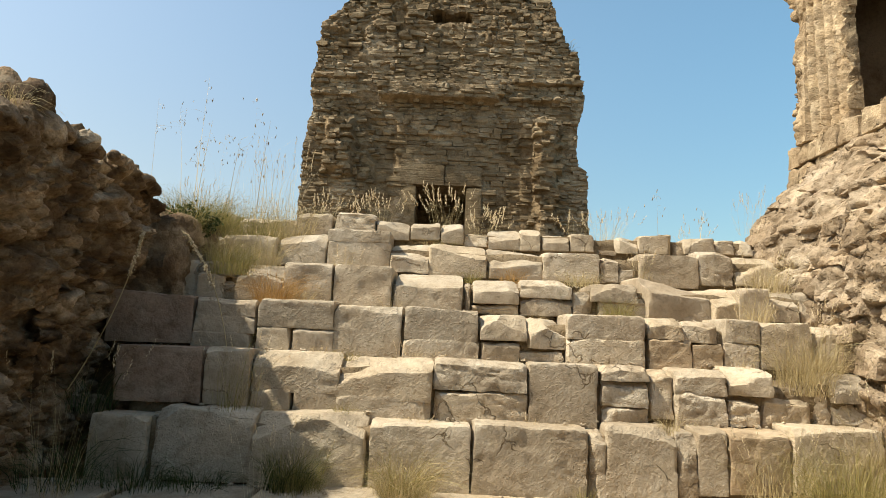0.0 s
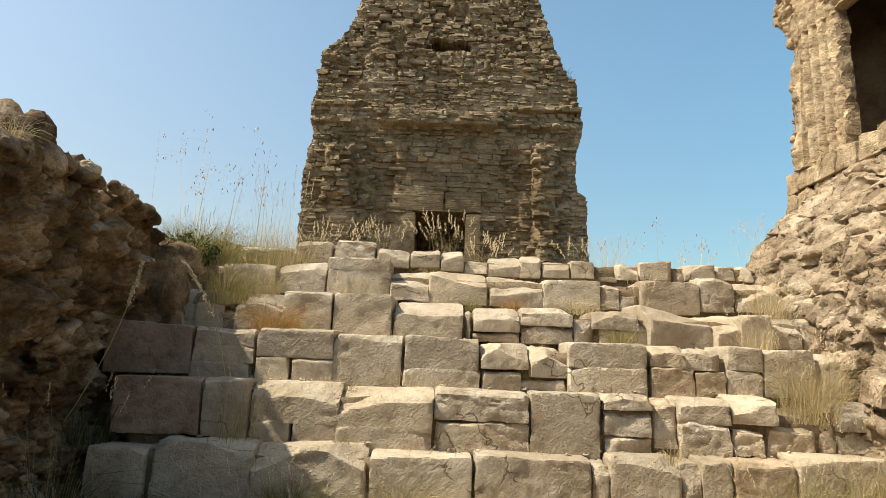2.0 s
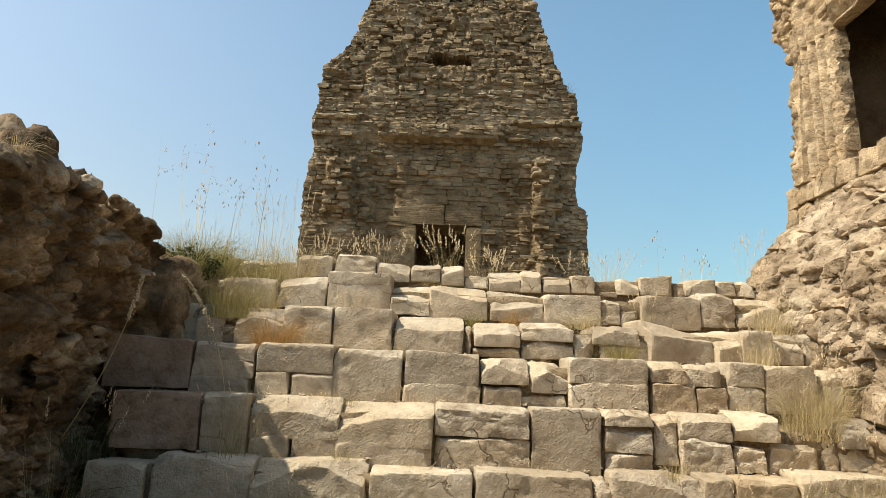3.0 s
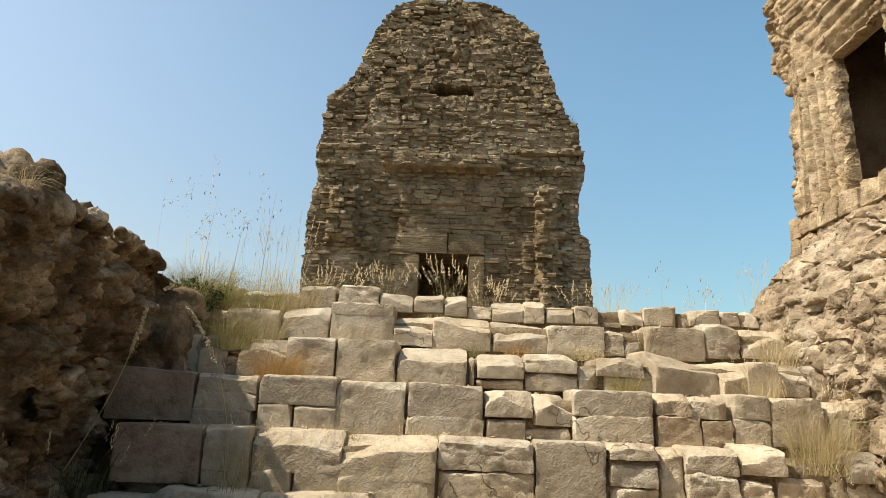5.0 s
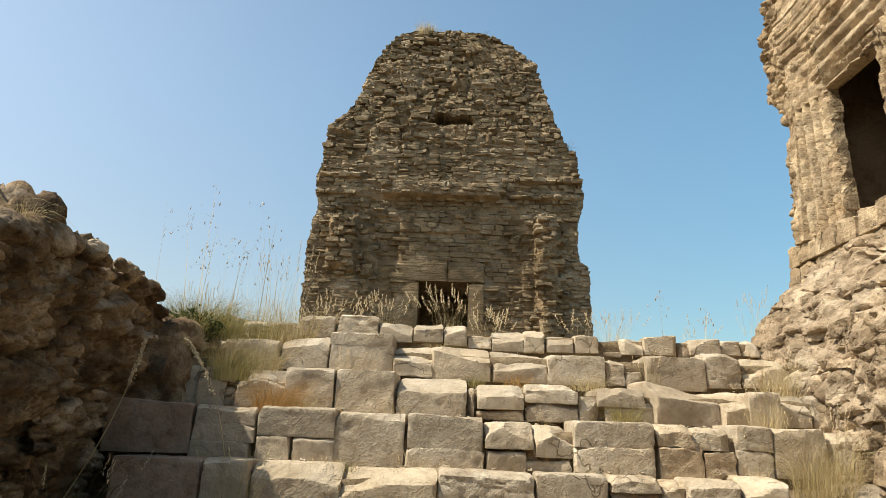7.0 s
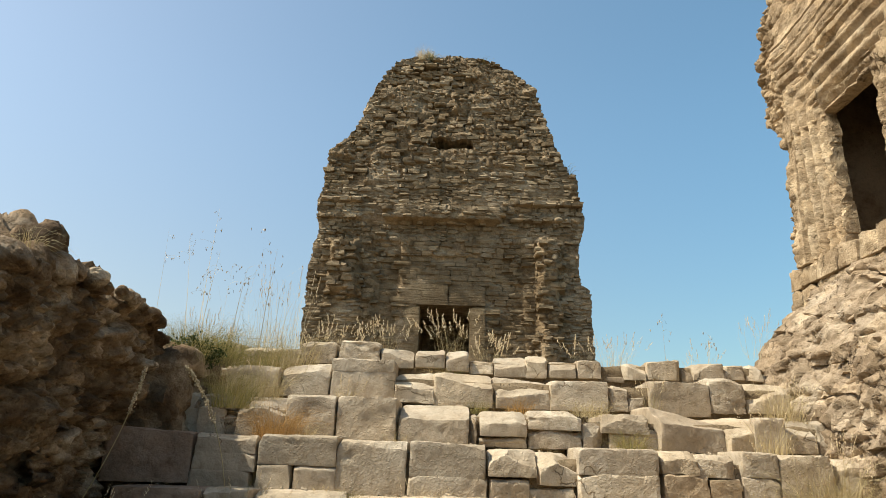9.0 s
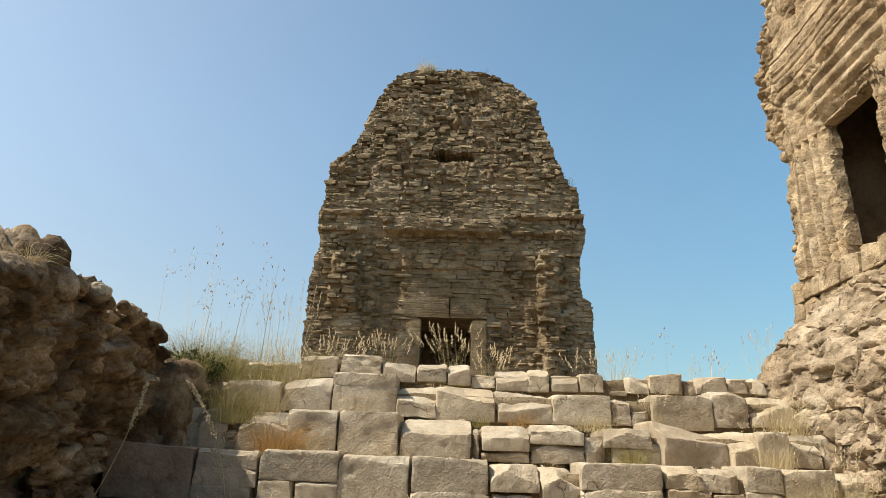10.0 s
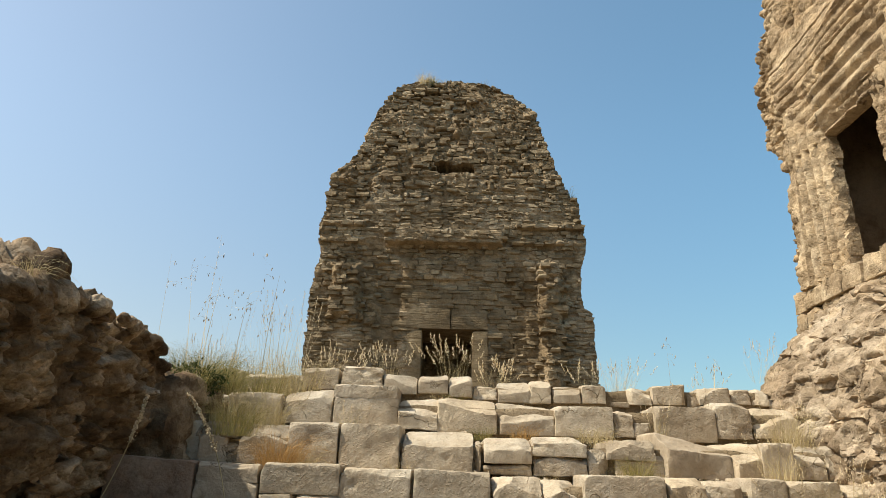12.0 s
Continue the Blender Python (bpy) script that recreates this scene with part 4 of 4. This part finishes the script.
def tuft(at, radius, height, count, material, seed, label, spread=0.55, ears=0, ear_size=0.006, ear_len=0.12, width=0.0026, lean=(0.06, 0.0)):
    """A tuft of grass on its spot; some stalks may carry seed heads."""
    rng = np.random.RandomState(seed)
    count = int(count * 1.5)
    a = rng.uniform(0, 2 * math.pi, count)
    r = radius * np.sqrt(rng.rand(count)) * 0.7
    roots = np.stack([np.cos(a) * r, np.sin(a) * r, np.full(count, -0.03)], 1)
    h = height * rng.uniform(0.25, 1.0, count)
    out = spread * 1.6 * h * rng.uniform(0.02, 1.0, count)
    a2 = a + rng.normal(size=count) * 0.6
    tips = roots + np.stack([np.cos(a2) * out + lean[0] * h, np.sin(a2) * out + lean[1] * h, h * np.clip(1 - 0.35 * (out / np.maximum(h, 0.01)) ** 2, 0.25, 1)], 1)
    bend = np.stack([-np.cos(a2) * out * 0.5, -np.sin(a2) * out * 0.5, h * 0.12 + out * 0.5], 1) + rng.normal(size=(count, 3)) * 0.16 * h[:, None]
    v, f = strips(roots, tips, bend, width * rng.uniform(0.6, 1.3, count), 4, rng)
    ob = thing("grass_tuft", make_mesh("blades", v, f, False), material, label, "grass", "grass tufts", at=at)
    if ears:
        pick = np.argsort(-h)[:ears]
        pts = []
        for t, ro in zip(tips[pick], roots[pick]):
            way = (t - ro) / np.linalg.norm(t - ro)
            for g in range(14):
                u = g / 13
                pts.append(t - way * ear_len * (1 - u) + rng.normal(size=3) * ear_size * 0.9 * (1.2 - u))
        sv, sf = seeds(np.array(pts), ear_size, rng)
        part("seed_head", make_mesh("seed_head", sv, sf, False), SEED, ob, "pale dry seed heads")["kind"] = "stuff"
    return ob


def tall_stalk(base, middle, tip, seed, knob=0.011, bare=0.52):
    """A tall dry stem that bows from base over middle to tip, with a bead-like spike of seed capsules on its upper part."""
    rng = np.random.RandomState(seed)
    base, middle, tip = np.array(base), np.array(middle) - base, np.array(tip) - base
    bow = 2 * middle - tip / 2

    def along(u):
        return 2 * u * (1 - u) * bow + u * u * tip

    curve = bpy.data.curves.new("stem", "CURVE")
    curve.dimensions, curve.bevel_depth, curve.bevel_resolution = "3D", 0.0036, 1
    sp = curve.splines.new("POLY")
    pts = [along(u) for u in np.linspace(0, 1, 18)]
    sp.points.add(len(pts) - 1)
    for p, q in zip(sp.points, pts):
        p.co = (*q, 1)
    stalk = thing("seed_stalk", None, None, "tall dry stem with a knobbly spike of pale seed capsules", "plant", "seed stalks", at=tuple(base))
    holder = new("stem_curve", curve)
    me = bpy.data.meshes.new_from_object(holder)
    bpy.data.objects.remove(holder)
    part("stem", me, DRY, stalk)
    spots = []
    for u in np.linspace(bare, 1.0, 46):
        for _ in range(rng.randint(2, 7)):
            spots.append(along(u) + rng.normal(size=3) * knob * 0.75)
    v, q = box_grid((1, 1, 1), 0.5)
    v, _ = rounded(v, (1, 1, 1), 0.48)
    vs = np.concatenate([v * (1, 1, 1.3) * rng.uniform(0.7, 1.35) * knob + s for s in spots])
    fs = np.concatenate([q + len(v) * i for i in range(len(spots))])
    part("seed_spike", make_mesh("seed_spike", vs, fs), SEED, stalk, "knobbly pale seed spike")["kind"] = "stuff"


def wild_oat(at, height, lean, seed, grains=16):
    """One thin tall stem with a loose, nodding panicle of long grains on hair-thin branches."""
    rng = np.random.RandomState(seed)
    tip = np.array((lean, rng.uniform(-0.1, 0.1), height))
    plant = thing("wild_oat", None, None, "thin tall dry grass stem with a loose nodding panicle", "grass", "wild oats", at=at)
    u = rng.uniform(0.68, 1.0, grains)[:, None]
    fork = tip * u
    ends = fork + np.stack([rng.normal(size=grains) * 0.075 + lean * 0.12, rng.normal(size=grains) * 0.05, rng.uniform(-0.05, 0.07, grains)], 1)
    v, f = strips(np.concatenate([np.zeros((1, 3)), fork]), np.concatenate([tip[None], ends]), np.concatenate([[[-lean * 0.3, 0, 0.02]], np.tile((0, 0, 0.04), (grains, 1))]),
                  np.concatenate([[0.011], np.full(grains, 0.003)]), 6, rng)
    part("stem", make_mesh("stem", v, f, False), PALE, plant)
    long = np.concatenate([ends + (0, 0, -0.012 * k) + rng.normal(size=ends.shape) * 0.004 for k in range(2)])
    sv, sf = seeds(long, 0.0095, rng)
    part("panicle", make_mesh("panicle", sv, sf, False), HUSK, plant, "loose brown panicle")["kind"] = "stuff"


def bush(at, size, count, seed, label):
    """A low shrub: short branching stems and many small leaves, uneven outline."""
    rng = np.random.RandomState(seed)
    ob = thing("shrub", None, None, label, "shrub", at=at)
    n = 26
    a = rng.uniform(0, 2 * math.pi, n)
    tips = np.stack([np.cos(a) * rng.uniform(0.1, 1, n) * size[0], np.sin(a) * rng.uniform(0.1, 1, n) * size[1], rng.uniform(0.35, 1, n) * size[2]], 1)
    roots = tips * (0.08, 0.08, 0.0) - (0, 0, 0.05)
    v, f = strips(roots, tips, tips * (0.2, 0.2, 0.1), np.full(n, 0.012), 4, rng)
    part("branch", make_mesh("branch", v, f, False), OLIVE, ob)["kind"] = "stuff"
    k = rng.randint(0, n, count)
    u = rng.uniform(0.3, 1.05, count)[:, None]
    c = roots[k] * (1 - u) + tips[k] * u + rng.normal(size=(count, 3)) * np.array(size) * 0.09
    d = rng.normal(size=(count, 3)) + (0, 0, 0.5)
    d /= np.linalg.norm(d, axis=1, keepdims=True)
    s = np.cross(d, rng.normal(size=(count, 3)))
    s /= np.linalg.norm(s, axis=1, keepdims=True)
    ln = rng.uniform(0.02, 0.045, count)[:, None]
    lv = np.stack([c, c + d * ln * 0.5 + s * ln * 0.28, c + d * ln, c + d * ln * 0.5 - s * ln * 0.28], 1).reshape(-1, 3)
    part("foliage", make_mesh("foliage", lv, np.arange(count * 4).reshape(-1, 4), False), GREEN, ob)["kind"] = "stuff"


make_steps()
make_left_wall()
make_right_podium()
make_right_wall()
make_fill_blocker()

# tufts between the steps
tuft((-0.22, 4.62, 0.44), 0.26, 0.46, 420, DRY, 1, "dry golden grass tuft at the foot of a step", 1.05)
tuft((-0.24, 4.66, 0.44), 0.2, 0.4, 300, OLIVE, 101, "olive grass tuft at the foot of a step", 0.95)
tuft((-0.93, 4.66, 0.44), 0.24, 0.44, 420, OLIVE, 2, "dull green grass tuft against a worn block", 0.6, ears=6)
tuft((-1.0, 4.68, 0.44), 0.2, 0.34, 300, GREEN, 102, "dark green weeds against a worn block", 0.7, width=0.005)
tuft((0.98, 4.70, 0.46), 0.10, 0.16, 60, OLIVE, 3, "short greenish grass at a joint between blocks")
tuft((2.62, 4.45, 0.46), 0.42, 0.62, 760, OLIVE, 4, "large bushy tuft of greenish dry grass", 0.8)
tuft((2.25, 4.62, 0.46), 0.28, 0.62, 160, DRY, 5, "straggling dry grass beside the podium", 0.9, ears=14)
tuft((2.95, 4.62, 0.46), 0.25, 0.95, 180, DRY, 6, "tall dry grass beside the podium", 0.6, ears=16)
tuft((2.72, 5.22, 1.22), 0.28, 0.72, 220, DRY, 7, "tall golden grass tuft on a step", 0.75, ears=16)
tuft((2.78, 5.24, 1.22), 0.26, 0.5, 260, DRY, 55, "dry yellow grass tuft on a step", 0.8)
tuft((2.95, 5.3, 1.3), 0.2, 0.5, 150, DRY, 8, "dry golden grass tuft on a step", 0.6, ears=10)
tuft((1.62, 4.94, 0.92), 0.10, 0.2, 70, DRY, 9, "small dry grass tuft in a joint", 0.8)
tuft((-1.5, 4.93, 0.90), 0.16, 0.72, 42, OLIVE, 10, "tall yellow-green grass in front of a step", 0.4)
tuft((-1.42, 5.0, 0.92), 0.14, 0.62, 30, DRY, 11, "tall dry grass in front of a step", 0.3, ears=6)
tuft((-1.42, 5.72, 1.72), 0.26, 0.4, 560, ORANGE, 12, "rusty orange dry grass tuft on a step", 0.95)
tuft((-1.2, 5.72, 1.72), 0.12, 0.26, 70, DRY, 13, "thin dry grass on a step", 0.8)
tuft((1.46, 5.74, 1.74), 0.17, 0.22, 200, OLIVE, 14, "low yellow-green cushion of grass on a step", 0.9)
tuft((1.2, 6.05, 2.04), 0.22, 0.2, 170, DRY, 15, "low dry grass tuft on a step", 0.9)
tuft((0.62, 6.3, 2.06), 0.18, 0.2, 110, ORANGE, 16, "low rusty grass tuft on a step", 0.9)
tuft((0.24, 6.3, 2.05), 0.14, 0.16, 90, OLIVE, 17, "low dull green grass on a step", 0.9)
tuft((2.95, 6.2, 2.05), 0.26, 0.42, 200, DRY, 18, "dry grass tuft beside the podium", 0.7, ears=10)
tuft((2.6, 5.72, 1.74), 0.2, 0.42, 110, DRY, 19, "thin dry grass on a step", 0.7, ears=10)
tuft((-0.7, 5.0, 0.95), 0.1, 0.12, 60, OLIVE, 20, "small weed in a joint between blocks", 0.9)
tuft((-0.72, 5.3, 1.33), 0.12, 0.1, 60, OLIVE, 21, "small weed in a joint between blocks", 0.9)
tuft((1.86, 6.42, 2.05), 0.1, 0.4, 40, DRY, 22, "thin dry grass beside a block", 0.4, ears=8)
tuft((-0.98, 6.42, 2.08), 0.12, 0.3, 50, DRY, 23, "thin dry grass in a joint", 0.5, ears=6)
tuft((-2.0, 4.66, 0.46), 0.36, 0.3, 150, GREEN, 24, "dark green weeds in the shade at the foot of a step", 1.1, width=0.0045)
tuft((-1.6, 4.68, 0.46), 0.3, 0.24, 120, GREEN, 25, "dark green weeds in the shade at the foot of a step", 1.1, width=0.0045)
tuft((-2.45, 4.5, 0.46), 0.34, 0.5, 140, GREEN, 26, "dark weeds at the foot of the rubble wall", 1.0, width=0.0045)
tuft((-2.5, 5.0, 0.9), 0.24, 0.4, 60, GREEN, 27, "dark weeds at the foot of the rubble wall", 1.0, width=0.0045)
tuft((-2.3, 4.2, 0.44), 0.2, 1.1, 24, DRY, 28, "thin tall dry grass in front of the rubble wall", 0.3, ears=8)
tuft((-1.1, 4.4, 0.45), 0.12, 0.55, 12, PALE, 29, "a few thin dry stalks on the lowest step", 0.4, ears=4)
# sparse grass along the treads
rnd = random.Random(77)
for n in range(1, 6):
    for k in range(5):
        gx = rnd.uniform(-1.3, 2.6)
        tuft((gx, COURSES[n + 1][0] - rnd.uniform(0.01, 0.06), course_top(n, gx) - 0.02), rnd.uniform(0.06, 0.14), rnd.uniform(0.07, 0.2), rnd.randint(18, 50), (DRY, DRY, OLIVE, PALE)[k % 4], 200 + n * 10 + k,
             ("small dry grass tuft on a tread", "small dry grass tuft on a tread", "small yellow-green grass tuft on a tread", "small pale grass tuft on a tread")[k % 4], 0.8, ears=(0, 5)[k % 2])
# bank and crest
tuft((-1.95, 6.75, 2.42), 0.42, 0.42, 420, OLIVE, 30, "dense olive-green grass on the bank", 0.7)
tuft((-1.6, 6.85, 2.45), 0.36, 0.45, 360, DRY, 31, "dense dry grass on the top of the steps", 0.7, ears=10)
tuft((-2.35, 6.4, 2.5), 0.4, 0.4, 380, OLIVE, 32, "dark green grass on the shaded bank", 0.7)
tuft((-2.1, 6.3, 2.08), 0.34, 0.32, 260, OLIVE, 33, "dull green grass hanging over a step", 0.8)
tuft((-2.45, 7.3, 2.55), 0.4, 1.0, 10, PALE, 34, "very tall pale dry grass on the bank", 0.28, ears=4, ear_size=0.007, ear_len=0.3, width=0.003)
tuft((-1.85, 7.3, 2.55), 0.4, 1.05, 40, PALE, 35, "tall pale dry grass on the top of the steps", 0.25, ears=12, ear_size=0.008, ear_len=0.3, width=0.004)
tuft((-2.2, 7.5, 2.6), 0.34, 0.6, 170, DRY, 36, "dry grass on the bank", 0.4)
tuft((-1.35, 7.35, 2.6), 0.22, 0.5, 44, DRY, 37, "dry grass with pale ears on the crest", 0.45, ears=22, ear_size=0.009)
tuft((-0.75, 7.35, 2.6), 0.18, 0.55, 40, DRY, 38, "dry grass with pale ears on the crest", 0.4, ears=22, ear_size=0.009)
tuft((-0.02, 7.35, 2.6), 0.2, 0.62, 44, DRY, 39, "dry grass with pale ears on the crest", 0.4, ears=26, ear_size=0.009, lean=(-0.12, 0))
tuft((0.42, 7.3, 2.55), 0.2, 0.45, 44, DRY, 40, "dry grass with pale ears on the crest", 0.5, ears=24, ear_size=0.009)
tuft((1.42, 7.35, 2.5), 0.14, 0.55, 16, DRY, 41, "dry grass with pale ears on the crest", 0.4, ears=9, ear_size=0.009)
tuft((1.72, 7.25, 2.5), 0.2, 0.5, 90, PALE, 42, "pale dry grass on the crest", 0.5, ears=16)
tuft((2.7, 7.4, 2.55), 0.2, 0.45, 16, PALE, 43, "thin pale grass on the crest", 0.5, ears=10)
tuft((3.35, 7.4, 2.8), 0.2, 0.55, 22, PALE, 44, "thin pale grass on the podium", 0.5, ears=14)
tuft((0.0, 7.0, 2.45), 0.14, 0.15, 80, OLIVE, 45, "low weed between crest blocks", 0.9)
bush((-2.36, 6.1, 2.33), (0.36, 0.28, 0.27), 3000, 50, "dark green leafy shrub beside the rubble wall")
tuft((-2.35, 6.2, 2.45), 0.34, 0.3, 130, GREEN, 51, "dark green grass on the shaded bank", 0.6, width=0.005)
tuft((-2.0, 6.4, 2.1), 0.3, 0.26, 110, OLIVE, 52, "dull olive grass hanging over a step", 0.7, width=0.005)
tuft((-2.6, 6.6, 2.52), 0.4, 0.4, 300, OLIVE, 53, "olive grass on the bank", 0.6)
tuft((-2.55, 6.9, 2.54), 0.4, 0.5, 260, DRY, 59, "dry yellow grass on the top of the bank", 0.5, ears=12)
tall_stalk((-1.6, 5.15, 1.26), (-1.74, 5.12, 1.81), (-2.0, 5.1, 2.22), 60)
tall_stalk((-2.53, 4.7, 1.05), (-2.29, 4.75, 1.62), (-2.17, 4.8, 2.16), 61, 0.010, 0.72)
tuft((-1.85, 5.86, 2.0), 0.26, 0.36, 260, OLIVE, 57, "olive grass hanging over a step", 0.85)
tuft((-1.7, 6.2, 2.08), 0.26, 0.42, 260, DRY, 58, "dry yellow grass on the bank", 0.7, ears=8)

# thin oats against the sky: place along the crest, height, lean
for k, (gx, h, lean) in enumerate([(-3.27, 1.54, 0.00), (-2.91, 1.40, -0.10), (-2.79, 1.80, 0.05), (-2.77, 1.31, 0.10), (-2.54, 1.13, 0.05), (-2.42, 1.07, 0.12), (-2.08, 1.54, -0.10), (-2.10, 1.31, 0.10), (-2.04, 0.95, 0.00), (-2.73, 1.05, -0.10), (2.29, 0.69, 0.00), (2.73, 0.49, 0.05)]):
    wild_oat((gx, 7.3, 2.5), h, lean, 300 + k, 6 + (k * 5) % 7)

tuft((-2.5, 3.72, 2.72), 0.12, 0.16, 60, DRY, 110, "small dry plant rooted on the crest of the rubble wall", 1.2, width=0.004)

tuft((-2.3, 5.98, 2.38), 0.2, 0.34, 220, OLIVE, 111, "olive grass hanging over the shaded bank", 0.95)
tuft((-2.12, 6.25, 2.4), 0.26, 0.4, 260, OLIVE, 112, "yellow-green grass on the edge of the bank", 0.85, ears=6)
tuft((-2.0, 6.05, 2.1), 0.2, 0.4, 200, DRY, 113, "dry yellow grass hanging over a step", 0.95)

# plants on the tower
tuft((-1.15, 18.95, 13.72), 0.34, 0.5, 420, PALE, 70, "pale dry fuzzy weed on the broken top of the tower", 0.55, width=0.008)
tuft((-1.0, 19.0, 13.72), 0.34, 0.36, 220, OLIVE, 74, "grey-green weed on the broken top of the tower", 0.6, width=0.01)
tuft((-0.55, 19.2, 13.8), 0.3, 0.3, 120, DRY, 71, "dry weed on the broken top of the tower", 0.8, width=0.012)
tuft((0.75, 19.1, 13.6), 0.3, 0.4, 90, OLIVE, 72, "thin weed on the broken top of the tower", 0.8, width=0.012)
tuft((3.2, 18.3, 9.6), 0.2, 0.45, 26, OLIVE, 73, "dry twigs on a ledge of the tower", 0.8, width=0.014)


def make_rubble():
    """Small loose stones that lie on the treads."""
    rng = np.random.RandomState(8)
    v0, q0 = box_grid((1, 1, 1), 0.5)
    v0, _ = rounded(v0, (1, 1, 1), 0.3)
    vs, fs, count = [], [], 0
    for n in range(len(COURSES) - 1):
        front, blocks = COURSES[n]
        for _ in range(45):
            x = rng.uniform(-2.4, 3.0)
            s = rng.uniform(0.01, 0.032) * (1.0, 1.8)[int(rng.rand() < 0.12)]
            y = COURSES[n + 1][0] - rng.uniform(-0.02, 0.05)
            v = v0 * s * rng.uniform(0.6, 1.4, 3) * (1.3, 1, 0.6) + rng.normal(size=v0.shape) * s * 0.14
            vs.append(v + (x, y, course_top(n, x) + s * 0.1))
            fs.append(q0 + count)
            count += len(v0)
    thing("loose_stones", sharp(make_mesh("loose_stones", np.concatenate(vs), np.concatenate(fs)), 30), LIMESTONE, "small pale loose stones scattered on the steps", "stones", kind="stuff")


make_rubble()
make_tower()
